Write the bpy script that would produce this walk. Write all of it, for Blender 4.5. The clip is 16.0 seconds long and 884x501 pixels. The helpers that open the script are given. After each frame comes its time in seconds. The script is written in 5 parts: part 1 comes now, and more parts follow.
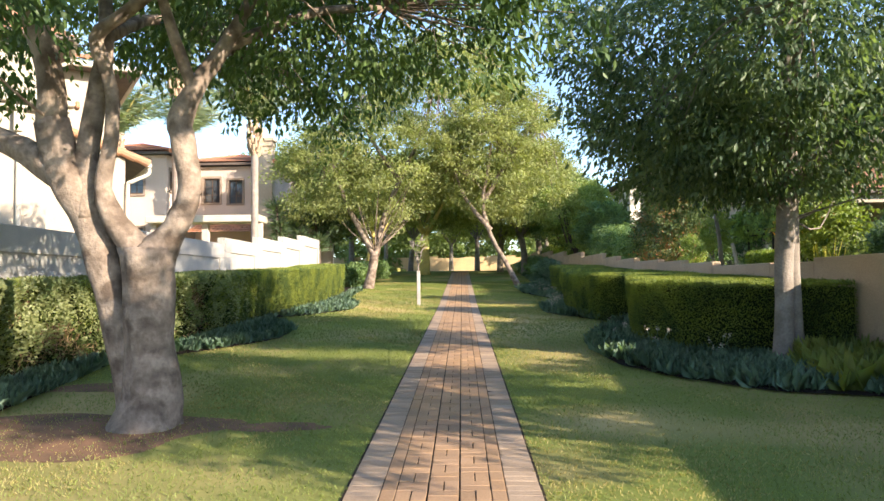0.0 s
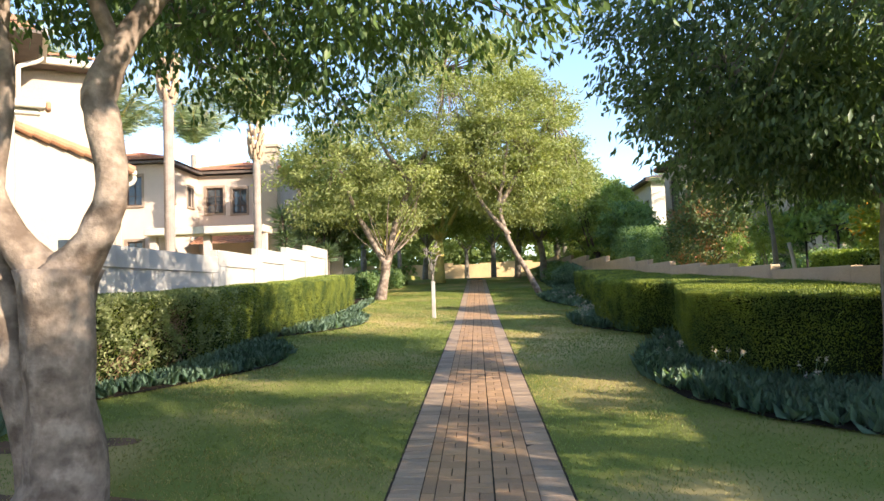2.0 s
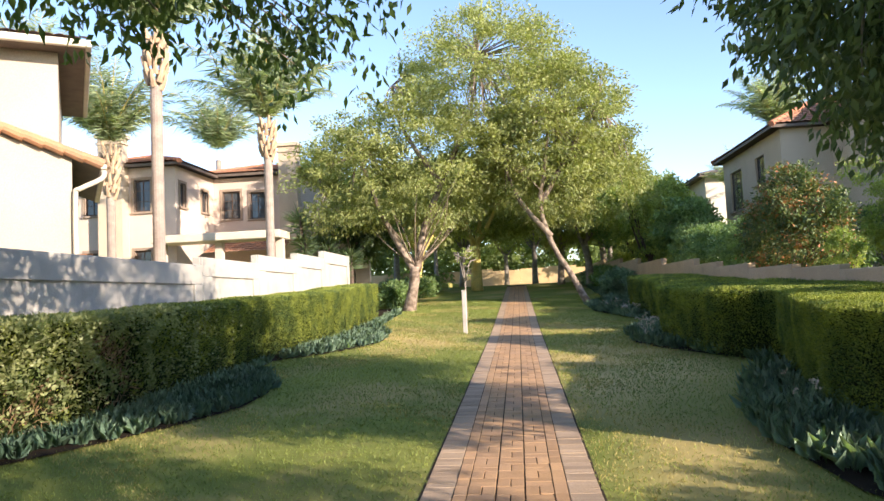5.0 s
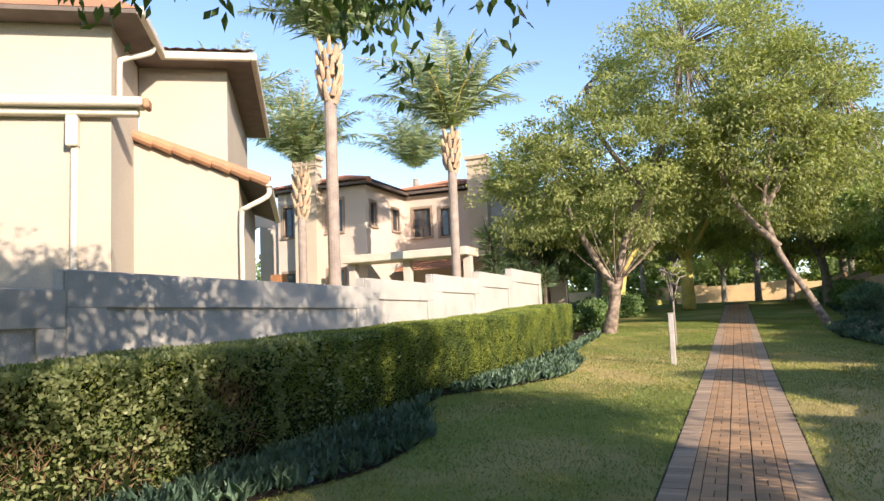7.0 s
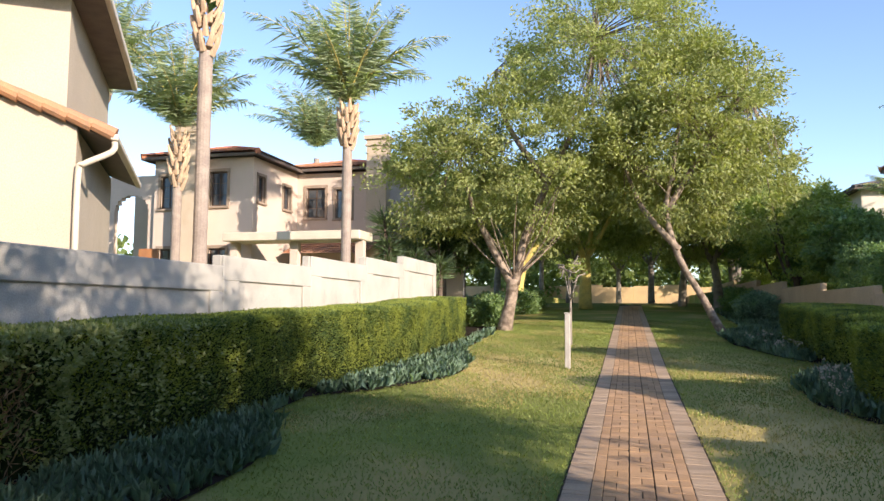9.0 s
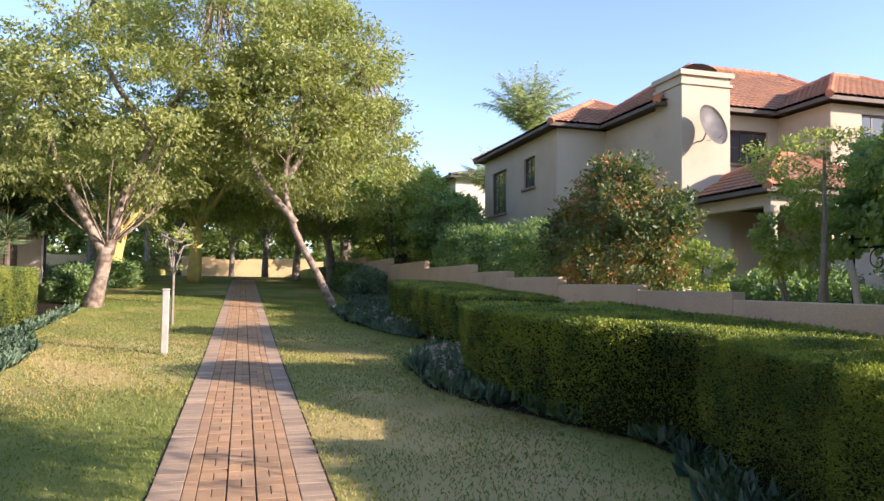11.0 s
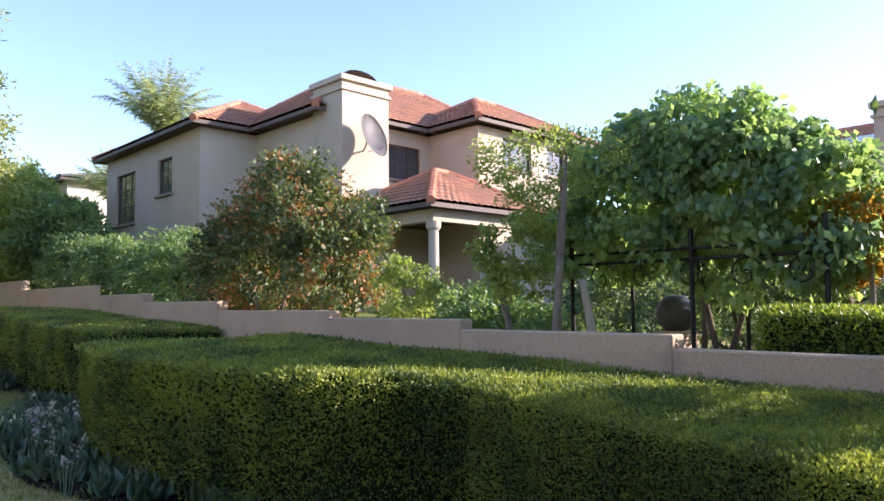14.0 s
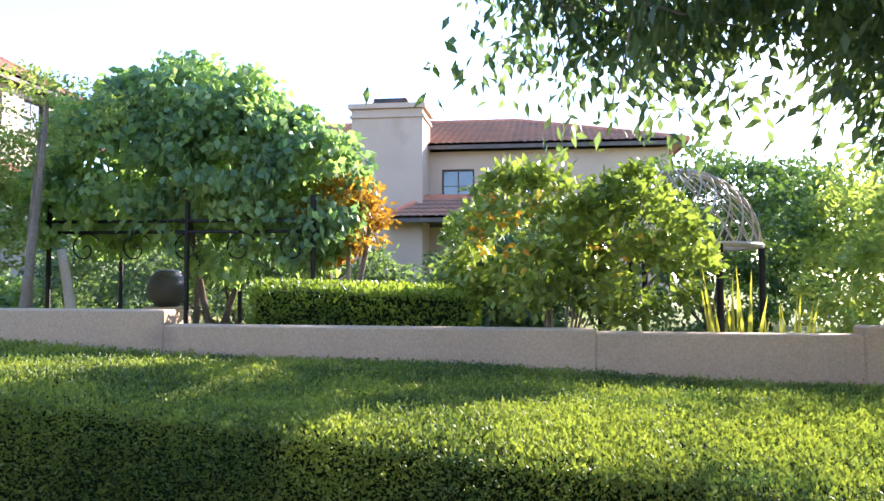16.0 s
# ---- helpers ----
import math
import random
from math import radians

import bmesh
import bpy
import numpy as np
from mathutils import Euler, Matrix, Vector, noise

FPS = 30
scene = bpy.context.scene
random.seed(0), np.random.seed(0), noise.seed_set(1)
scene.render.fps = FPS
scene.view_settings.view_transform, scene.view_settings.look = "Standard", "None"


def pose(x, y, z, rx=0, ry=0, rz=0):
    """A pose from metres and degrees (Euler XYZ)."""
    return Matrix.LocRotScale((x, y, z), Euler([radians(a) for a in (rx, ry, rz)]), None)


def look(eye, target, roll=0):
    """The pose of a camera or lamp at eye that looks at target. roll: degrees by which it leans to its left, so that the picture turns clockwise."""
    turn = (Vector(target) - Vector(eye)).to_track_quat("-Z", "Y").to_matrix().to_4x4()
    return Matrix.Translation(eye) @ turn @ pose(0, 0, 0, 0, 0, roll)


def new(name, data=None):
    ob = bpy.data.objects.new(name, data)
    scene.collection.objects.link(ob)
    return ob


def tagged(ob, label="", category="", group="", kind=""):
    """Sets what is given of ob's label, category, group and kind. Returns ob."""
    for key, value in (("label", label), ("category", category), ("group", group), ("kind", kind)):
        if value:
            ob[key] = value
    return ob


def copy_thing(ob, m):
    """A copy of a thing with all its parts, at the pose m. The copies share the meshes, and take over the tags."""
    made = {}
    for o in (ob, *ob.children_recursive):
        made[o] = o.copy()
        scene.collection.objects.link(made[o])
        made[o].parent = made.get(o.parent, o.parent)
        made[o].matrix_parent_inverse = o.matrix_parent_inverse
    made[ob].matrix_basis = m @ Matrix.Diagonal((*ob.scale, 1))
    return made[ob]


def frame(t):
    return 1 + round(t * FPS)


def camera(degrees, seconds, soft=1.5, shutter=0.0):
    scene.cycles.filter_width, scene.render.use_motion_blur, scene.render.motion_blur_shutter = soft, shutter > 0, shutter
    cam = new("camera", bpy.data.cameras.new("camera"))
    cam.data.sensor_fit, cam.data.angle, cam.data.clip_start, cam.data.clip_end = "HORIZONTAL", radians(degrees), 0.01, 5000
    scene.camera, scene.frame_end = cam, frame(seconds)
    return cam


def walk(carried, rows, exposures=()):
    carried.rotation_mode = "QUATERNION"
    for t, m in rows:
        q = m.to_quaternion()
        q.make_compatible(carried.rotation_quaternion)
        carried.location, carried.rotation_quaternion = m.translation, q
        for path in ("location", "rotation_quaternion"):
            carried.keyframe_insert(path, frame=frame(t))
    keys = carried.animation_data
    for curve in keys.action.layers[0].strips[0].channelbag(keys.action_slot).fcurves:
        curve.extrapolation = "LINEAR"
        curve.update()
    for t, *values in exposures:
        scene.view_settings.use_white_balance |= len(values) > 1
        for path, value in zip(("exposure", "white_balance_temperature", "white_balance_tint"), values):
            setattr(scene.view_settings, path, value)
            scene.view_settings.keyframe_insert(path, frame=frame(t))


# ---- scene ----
cam = camera(62.5, 16.0)
PATH = [
    (0, (0.145, 1.746, 1.672), (0.091, 3.743, 1.758), -0.6),
    (0.5, (0.057, 2.275, 1.705), (0.002, 4.273, 1.787), -0.6),
    (1, (0.046, 2.73, 1.699), (-0.015, 4.728, 1.782), -1.1),
    (1.5, (0.08, 3.306, 1.763), (-0.013, 5.302, 1.855), -1.6),
    (2, (0.037, 3.828, 1.814), (-0.056, 5.823, 1.918), -1.9),
    (2.5, (0.11, 4.407, 1.826), (0.02, 6.402, 1.945), -2.0),
    (3, (0.162, 4.939, 1.849), (0.067, 6.933, 1.977), -1.7),
    (3.5, (0.164, 5.455, 1.88), (0.013, 7.447, 1.99), -2.4),
    (6, (0.112, 8.398, 1.967), (-0.175, 10.372, 2.113), -1.9),
    (6.5, (0.099, 8.928, 2.043), (-0.404, 10.857, 2.204), -2.1),
    (7, (0.093, 9.68, 2.086), (-0.648, 11.527, 2.28), -2.4),
    (7.5, (0.017, 10.272, 2.057), (-0.742, 12.11, 2.271), -2.0),
    (8, (-0.03, 10.673, 2.065), (-0.79, 12.511, 2.273), -1.2),
    (10.5, (-0.14, 12.865, 2.195), (0.153, 14.842, 2.285), 1.2),
    (11, (-0.037, 13.291, 2.195), (0.489, 15.218, 2.293), 0.9),
    (11.5, (0.079, 13.702, 2.239), (0.842, 15.547, 2.354), 0.9),
    (12, (0.148, 14.217, 2.294), (1.22, 15.9, 2.428), 0.6),
    (12.5, (0.312, 14.687, 2.314), (1.462, 16.318, 2.454), 0.5),
    (13, (0.353, 15.085, 2.327), (1.539, 16.688, 2.482), 0.5),
    (13.5, (0.457, 15.545, 2.341), (1.709, 17.097, 2.501), 0.0),
    (14, (0.653, 15.966, 2.338), (2.033, 17.405, 2.485), -0.5),
    (14.5, (0.69, 16.13, 2.344), (2.334, 17.265, 2.444), -0.3),
    (15, (0.78, 16.299, 2.348), (2.628, 17.06, 2.429), 0.2),
    (15.5, (0.828, 16.266, 2.358), (2.753, 16.804, 2.433), 0.4),
    (16, (0.857, 16.107, 2.314), (2.837, 16.376, 2.393), 0.1),
]
walk(cam, [(t, look(eye, target, roll)) for t, eye, target, roll in PATH],
     [(0, 1.55, 6450, 13), (3.5, 1.5, 6500, 14), (6, 1.25, 6450, 16), (8, 1.0, 6400, 14), (11, 1.35, 6350, 23), (13, 1.5, 6100, 30), (14, 1.6, 5950, 27), (16, 2.3, 5650, 21)])

# ---------------------------------------------------------------- light
SUN_ELEV, SUN_AZ = radians(19.5), radians(-35)      # azimuth from +x towards +y
sun_to = Vector((math.cos(SUN_ELEV) * math.cos(SUN_AZ), math.cos(SUN_ELEV) * math.sin(SUN_AZ), math.sin(SUN_ELEV)))
world = bpy.data.worlds.new("world")
scene.world = world
world.use_nodes = True
wn = world.node_tree
sky = wn.nodes.new("ShaderNodeTexSky")
sky.sky_type, sky.sun_disc = "NISHITA", False
sky.sun_elevation, sky.sun_rotation = SUN_ELEV, math.pi / 2 - SUN_AZ
sky.altitude, sky.air_density, sky.dust_density, sky.ozone_density = 1300, 1.0, 0.9, 1.6
wn.links.new(sky.outputs[0], wn.nodes["Background"].inputs[0])
wn.nodes["Background"].inputs[1].default_value = 0.15
sun = new("sun", bpy.data.lights.new("sun", "SUN"))
sun.data.energy, sun.data.angle, sun.data.color = 4.4, radians(0.53), (1.0, 0.86, 0.68)
sun.matrix_world = look((0, 0, 0), -sun_to)


# ---------------------------------------------------------------- materials
def mat(name, a, b=None, scale=3.0, rough=0.8, bump=0.3, fine=60.0, metal=0.0, stain=None, island=False, per_object=False, spec=0.4):
    """Two-scale procedural surface: colours a and b mixed by coarse noise, fine grain, optional stain and per-piece variation."""
    m = bpy.data.materials.new(name)
    m.use_nodes = True
    nt = m.node_tree
    N, L = nt.nodes, nt.links
    p = N["Principled BSDF"]
    b = b or tuple(c * 0.75 for c in a)
    geo = N.new("ShaderNodeNewGeometry")
    n1 = N.new("ShaderNodeTexNoise")
    n1.inputs["Scale"].default_value, n1.inputs["Detail"].default_value = scale, 5
    n2 = N.new("ShaderNodeTexNoise")
    n2.inputs["Scale"].default_value, n2.inputs["Detail"].default_value = fine, 3
    L.new(geo.outputs["Position"], n1.inputs["Vector"])
    L.new(geo.outputs["Position"], n2.inputs["Vector"])
    ramp = N.new("ShaderNodeValToRGB")
    ramp.color_ramp.elements[0].position, ramp.color_ramp.elements[1].position = 0.35, 0.65
    ramp.color_ramp.elements[0].color, ramp.color_ramp.elements[1].color = (*a, 1), (*b, 1)
    L.new(n1.outputs["Fac"], ramp.inputs["Fac"])
    col = ramp.outputs["Color"]
    def scaled(col, fac, lo, hi):
        mr = N.new("ShaderNodeMapRange")
        mr.inputs["From Min"].default_value, mr.inputs["From Max"].default_value = (0.3, 0.7) if not isinstance(fac, tuple) else (0, 1)
        mr.inputs["To Min"].default_value, mr.inputs["To Max"].default_value = lo, hi
        L.new(fac[0] if isinstance(fac, tuple) else fac, mr.inputs["Value"])
        mx = N.new("ShaderNodeVectorMath")
        mx.operation = "SCALE"
        L.new(col, mx.inputs[0])
        L.new(mr.outputs["Result"], mx.inputs["Scale"])
        return mx.outputs["Vector"]
    col = scaled(col, n2.outputs["Fac"], 0.86, 1.12)
    if island:
        col = scaled(col, (geo.outputs["Random Per Island"],), 0.82, 1.16)
    if per_object:
        oi = N.new("ShaderNodeObjectInfo")
        col = scaled(col, (oi.outputs["Random"],), 0.84, 1.14)
    if stain:
        n3 = N.new("ShaderNodeTexNoise")
        n3.inputs["Scale"].default_value, n3.inputs["Detail"].default_value = stain[1], 6
        L.new(geo.outputs["Position"], n3.inputs["Vector"])
        r3 = N.new("ShaderNodeMapRange")
        r3.inputs["From Min"].default_value, r3.inputs["From Max"].default_value = stain[2], stain[2] + 0.14
        r3.inputs["To Max"].default_value = stain[3]
        L.new(n3.outputs["Fac"], r3.inputs["Value"])
        mx = N.new("ShaderNodeMix")
        mx.data_type = "RGBA"
        L.new(r3.outputs["Result"], mx.inputs["Factor"])
        L.new(col, mx.inputs["A"])
        mx.inputs["B"].default_value = (*stain[0], 1)
        col = mx.outputs["Result"]
    L.new(col, p.inputs["Base Color"])
    p.inputs["Roughness"].default_value, p.inputs["Metallic"].default_value = rough, metal
    p.inputs["Specular IOR Level"].default_value = spec
    if bump:
        bp = N.new("ShaderNodeBump")
        bp.inputs["Strength"].default_value, bp.inputs["Distance"].default_value = bump, 0.01
        L.new(n2.outputs["Fac"], bp.inputs["Height"])
        L.new(bp.outputs["Normal"], p.inputs["Normal"])
    return m


def leaf_mat(name, a, b, trans=0.35, accent=None, share=0.9, rough=0.45, patch=0.9):
    """Foliage: colour varies leaf by leaf and clump by clump; light shines through."""
    m = bpy.data.materials.new(name)
    m.use_nodes = True
    nt = m.node_tree
    N, L = nt.nodes, nt.links
    p, out = N["Principled BSDF"], N["Material Output"]
    geo = N.new("ShaderNodeNewGeometry")
    n1 = N.new("ShaderNodeTexNoise")
    n1.inputs["Scale"].default_value = patch
    L.new(geo.outputs["Position"], n1.inputs["Vector"])
    add = N.new("ShaderNodeMath")
    add.operation = "MULTIPLY_ADD"
    L.new(geo.outputs["Random Per Island"], add.inputs[0])
    add.inputs[1].default_value = 0.5
    mr = N.new("ShaderNodeMapRange")
    mr.inputs["From Min"].default_value, mr.inputs["From Max"].default_value, mr.inputs["To Max"].default_value = 0.35, 0.65, 0.5
    L.new(n1.outputs["Fac"], mr.inputs["Value"])
    L.new(mr.outputs["Result"], add.inputs[2])
    ramp = N.new("ShaderNodeValToRGB")
    e = ramp.color_ramp.elements
    e[0].position, e[1].position = 0.1, 0.62 if accent and share < 0.9 else 0.85
    e[0].color, e[1].color = (*a, 1), (*b, 1)
    if accent:
        x = e.new(share)
        x.color = (*accent, 1)
        e[1 if e[1].position != share else 2].position
    L.new(add.outputs["Value"], ramp.inputs["Fac"])
    L.new(ramp.outputs["Color"], p.inputs["Base Color"])
    p.inputs["Roughness"].default_value, p.inputs["Specular IOR Level"].default_value = rough, 0.35
    tr = N.new("ShaderNodeBsdfTranslucent")
    warm = N.new("ShaderNodeMix")
    warm.data_type, warm.blend_type = "RGBA", "MULTIPLY"
    warm.inputs["Factor"].default_value = 1.0
    L.new(ramp.outputs["Color"], warm.inputs["A"])
    warm.inputs["B"].default_value = (1.5, 1.6, 0.6, 1)
    L.new(warm.outputs["Result"], tr.inputs["Color"])
    mix = N.new("ShaderNodeMixShader")
    mix.inputs[0].default_value = trans
    L.new(p.outputs[0], mix.inputs[1])
    L.new(tr.outputs[0], mix.inputs[2])
    L.new(mix.outputs[0], out.inputs["Surface"])
    return m


M_GRASS_SOIL = mat("lawn_ground", (0.21, 0.23, 0.06), (0.16, 0.2, 0.045), 0.6, 0.95, 0.6, 45, stain=((0.36, 0.29, 0.12), 0.38, 0.5, 0.8), spec=0.1)
nt_ = M_GRASS_SOIL.node_tree
bsdf_ = nt_.nodes["Principled BSDF"]
was_ = bsdf_.inputs["Base Color"].links[0].from_socket
att_, mix_, tw_ = nt_.nodes.new("ShaderNodeAttribute"), nt_.nodes.new("ShaderNodeMix"), nt_.nodes.new("ShaderNodeTexNoise")
att_.attribute_name, mix_.data_type = "dry_lawn", "RGBA"
tw_.inputs["Scale"].default_value, tw_.inputs["Detail"].default_value = 5.0, 6
sub_ = nt_.nodes.new("ShaderNodeMath")
sub_.operation = "MULTIPLY_ADD"
nt_.links.new(tw_.outputs["Fac"], sub_.inputs[0])
sub_.inputs[1].default_value = -1.2
nt_.links.new(att_.outputs["Fac"], sub_.inputs[2])
rng_ = nt_.nodes.new("ShaderNodeMapRange")
rng_.inputs["From Min"].default_value, rng_.inputs["From Max"].default_value = -0.5, 0.25
nt_.links.new(sub_.outputs["Value"], rng_.inputs["Value"])
nt_.links.new(rng_.outputs["Result"], mix_.inputs["Factor"])
nt_.links.new(was_, mix_.inputs["A"])
mix_.inputs["B"].default_value = (0.5, 0.39, 0.17, 1)
nt_.links.new(mix_.outputs["Result"], bsdf_.inputs["Base Color"])
M_SOIL = mat("soil", (0.26, 0.15, 0.09), (0.15, 0.1, 0.065), 2.2, 0.95, 0.8, 40, spec=0.1)
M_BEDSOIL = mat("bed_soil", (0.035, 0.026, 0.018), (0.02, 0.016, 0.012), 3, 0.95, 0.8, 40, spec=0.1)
M_BRICK = mat("clay_paver", (0.47, 0.29, 0.155), (0.38, 0.245, 0.15), 1.4, 0.85, 0.5, 90, per_object=True, stain=((0.2, 0.15, 0.12), 3.0, 0.6, 0.5), spec=0.2)
M_BRICK_I = mat("clay_paver_far", (0.47, 0.29, 0.155), (0.38, 0.245, 0.15), 1.4, 0.85, 0.5, 90, island=True, stain=((0.2, 0.15, 0.12), 3.0, 0.6, 0.5), spec=0.2)
M_EDGE = mat("edge_paver", (0.41, 0.3, 0.205), (0.35, 0.26, 0.185), 1.8, 0.85, 0.5, 90, per_object=True, stain=((0.17, 0.13, 0.11), 3.0, 0.6, 0.5), spec=0.2)
M_EDGE_I = mat("edge_paver_far", (0.41, 0.3, 0.205), (0.35, 0.26, 0.185), 1.8, 0.85, 0.5, 90, island=True, spec=0.2)
M_JOINT = mat("joint_sand", (0.07, 0.05, 0.035), (0.04, 0.035, 0.025), 6, 0.95, 0.6, 80, spec=0.1)
M_WALL_L = mat("grey_plaster", (0.5, 0.47, 0.42), (0.42, 0.4, 0.36), 1.2, 0.9, 0.35, 70, stain=((0.28, 0.26, 0.23), 1.7, 0.6, 0.55), spec=0.15)
M_WALL_R = mat("tan_plaster", (0.56, 0.41, 0.27), (0.49, 0.36, 0.24), 1.1, 0.9, 0.35, 70, stain=((0.26, 0.21, 0.17), 1.5, 0.62, 0.5), spec=0.15)
M_HOUSE_L = mat("cream_plaster", (0.48, 0.415, 0.33), (0.44, 0.38, 0.305), 0.8, 0.9, 0.25, 60, stain=((0.5, 0.4, 0.3), 0.9, 0.62, 0.4), spec=0.15)
M_HOUSE_R = mat("beige_plaster", (0.56, 0.46, 0.35), (0.5, 0.41, 0.31), 0.8, 0.9, 0.25, 60, stain=((0.36, 0.28, 0.2), 0.9, 0.62, 0.4), spec=0.15)
M_HOUSE_T = mat("tan_house_plaster", (0.6, 0.44, 0.32), (0.54, 0.39, 0.28), 0.8, 0.9, 0.25, 60, stain=((0.4, 0.29, 0.2), 0.9, 0.6, 0.5), spec=0.15)
M_HOUSE_B = mat("pink_cream_plaster", (0.62, 0.51, 0.43), (0.56, 0.46, 0.39), 0.8, 0.9, 0.25, 60, stain=((0.45, 0.36, 0.29), 0.9, 0.62, 0.4), spec=0.15)
M_HOUSE_W = mat("pale_plaster", (0.72, 0.66, 0.58), (0.66, 0.6, 0.52), 0.8, 0.9, 0.25, 60, spec=0.15)
M_TRIM = mat("stone_trim", (0.34, 0.26, 0.2), (0.28, 0.22, 0.17), 2.0, 0.85, 0.3, 70, spec=0.2)
M_WHITE = mat("cream_paint", (0.64, 0.57, 0.46), (0.56, 0.5, 0.4), 2.0, 0.5, 0.1, 60, spec=0.4)
M_TILE = mat("terracotta_tile", (0.4, 0.2, 0.12), (0.3, 0.165, 0.11), 1.3, 0.85, 0.5, 60, stain=((0.2, 0.13, 0.1), 1.8, 0.55, 0.6), island=False, spec=0.2)
M_RIDGE = mat("ridge_tile", (0.62, 0.24, 0.13), (0.5, 0.2, 0.12), 2.3, 0.85, 0.5, 60, island=True, spec=0.2)
M_VERGE = mat("verge_tile", (0.5, 0.26, 0.14), (0.4, 0.22, 0.13), 3.0, 0.85, 0.5, 60, stain=((0.25, 0.18, 0.13), 4.0, 0.55, 0.6), spec=0.2)
M_DARKTILE = mat("slate_tile", (0.11, 0.1, 0.1), (0.075, 0.07, 0.07), 1.3, 0.8, 0.5, 60, spec=0.2)
M_FASCIA = mat("dark_fascia", (0.15, 0.115, 0.09), (0.11, 0.085, 0.07), 3, 0.7, 0.2, 60)
M_FRAME = mat("brown_frame", (0.1, 0.06, 0.04), (0.07, 0.045, 0.03), 4, 0.5, 0.1, 80)
M_IRON = mat("black_iron", (0.02, 0.02, 0.022), (0.03, 0.025, 0.022), 8, 0.5, 0.2, 90, metal=0.6)
M_POST = mat("grey_post", (0.48, 0.45, 0.4), (0.38, 0.35, 0.32), 6, 0.7, 0.3, 80)
M_BARK = mat("pale_bark", (0.38, 0.3, 0.235), (0.2, 0.155, 0.12), 5.5, 0.9, 1.0, 26, stain=((0.11, 0.08, 0.06), 4.2, 0.5, 0.85), spec=0.1)
M_BARK_DARK = mat("dark_bark", (0.16, 0.12, 0.095), (0.1, 0.075, 0.06), 4.0, 0.95, 0.9, 30, spec=0.1)
M_BARK_GREY = mat("grey_bark", (0.3, 0.26, 0.22), (0.2, 0.17, 0.14), 4.0, 0.95, 0.9, 30, spec=0.1)
M_BARK_FEVER = mat("yellow_bark", (0.66, 0.52, 0.17), (0.52, 0.43, 0.16), 4.0, 0.85, 0.5, 30, spec=0.1)
M_PALM = mat("palm_trunk", (0.36, 0.3, 0.25), (0.27, 0.22, 0.19), 3.0, 0.9, 0.6, 30, spec=0.1)
M_CUT = mat("cut_frond", (0.55, 0.4, 0.27), (0.42, 0.3, 0.2), 4.0, 0.85, 0.4, 40, island=True, spec=0.1)
M_DISH = mat("grey_dish", (0.26, 0.25, 0.24), (0.21, 0.2, 0.2), 4.0, 0.5, 0.1, 60)
M_URN = mat("dark_urn", (0.1, 0.085, 0.075), (0.07, 0.06, 0.055), 4.0, 0.5, 0.2, 60)
M_LATTICE = mat("pale_cane", (0.5, 0.42, 0.32), (0.42, 0.35, 0.27), 4.0, 0.7, 0.2, 60)
M_WOOD = mat("orange_wood", (0.45, 0.2, 0.08), (0.36, 0.16, 0.07), 3.0, 0.7, 0.2, 50)
M_CURTAIN = mat("curtain", (0.6, 0.58, 0.55), (0.45, 0.43, 0.4), 3.0, 0.9, 0.1, 60)
M_DARK = mat("dark_room", (0.03, 0.028, 0.026), (0.02, 0.02, 0.02), 2.0, 0.9, 0.0, 60)
M_PANEL = mat("solar_panel", (0.12, 0.13, 0.15), (0.1, 0.11, 0.13), 2.0, 0.15, 0.0, 60)
M_GLASS = bpy.data.materials.new("window_glass")
M_GLASS.use_nodes = True
g_ = M_GLASS.node_tree.nodes["Principled BSDF"]
g_.inputs["Base Color"].default_value, g_.inputs["Roughness"].default_value = (0.05, 0.06, 0.07, 1), 0.04
g_.inputs["Specular IOR Level"].default_value = 0.8

L_BIG = leaf_mat("broad_leaves", (0.04, 0.085, 0.03), (0.14, 0.21, 0.065), 0.3, patch=1.3)
L_DARK = leaf_mat("dark_leaves", (0.05, 0.09, 0.055), (0.19, 0.25, 0.13), 0.42, patch=1.3)
L_ACACIA = leaf_mat("fine_leaves", (0.19, 0.22, 0.08), (0.38, 0.4, 0.17), 0.42, patch=0.5)
L_HEDGE = leaf_mat("hedge_leaves", (0.055, 0.1, 0.035), (0.3, 0.34, 0.06), 0.28, rough=0.62, patch=1.6)
L_BUSH = leaf_mat("rough_hedge_leaves", (0.12, 0.16, 0.06), (0.34, 0.36, 0.17), 0.3, patch=2.5)
L_TWIG = leaf_mat("dry_twigs", (0.2, 0.12, 0.07), (0.36, 0.24, 0.14), 0.1)
L_BED = leaf_mat("bed_blades", (0.09, 0.16, 0.11), (0.26, 0.37, 0.26), 0.3)
L_GRASS = leaf_mat("grass_blades", (0.15, 0.2, 0.05), (0.31, 0.35, 0.1), 0.3, patch=0.5)
L_DRY = leaf_mat("dry_grass_blades", (0.32, 0.27, 0.11), (0.5, 0.42, 0.19), 0.3, patch=0.5)
L_VINE = leaf_mat("vine_leaves", (0.13, 0.22, 0.14), (0.38, 0.48, 0.22), 0.5, patch=1.2)
L_LIGHT = leaf_mat("light_leaves", (0.16, 0.23, 0.07), (0.38, 0.42, 0.14), 0.45)
L_GARDEN = leaf_mat("garden_leaves", (0.08, 0.15, 0.07), (0.24, 0.33, 0.13), 0.4, patch=1.0)
L_RED = leaf_mat("photinia_leaves", (0.05, 0.09, 0.04), (0.16, 0.2, 0.07), 0.25, accent=(0.42, 0.17, 0.08), share=0.8, patch=1.5)
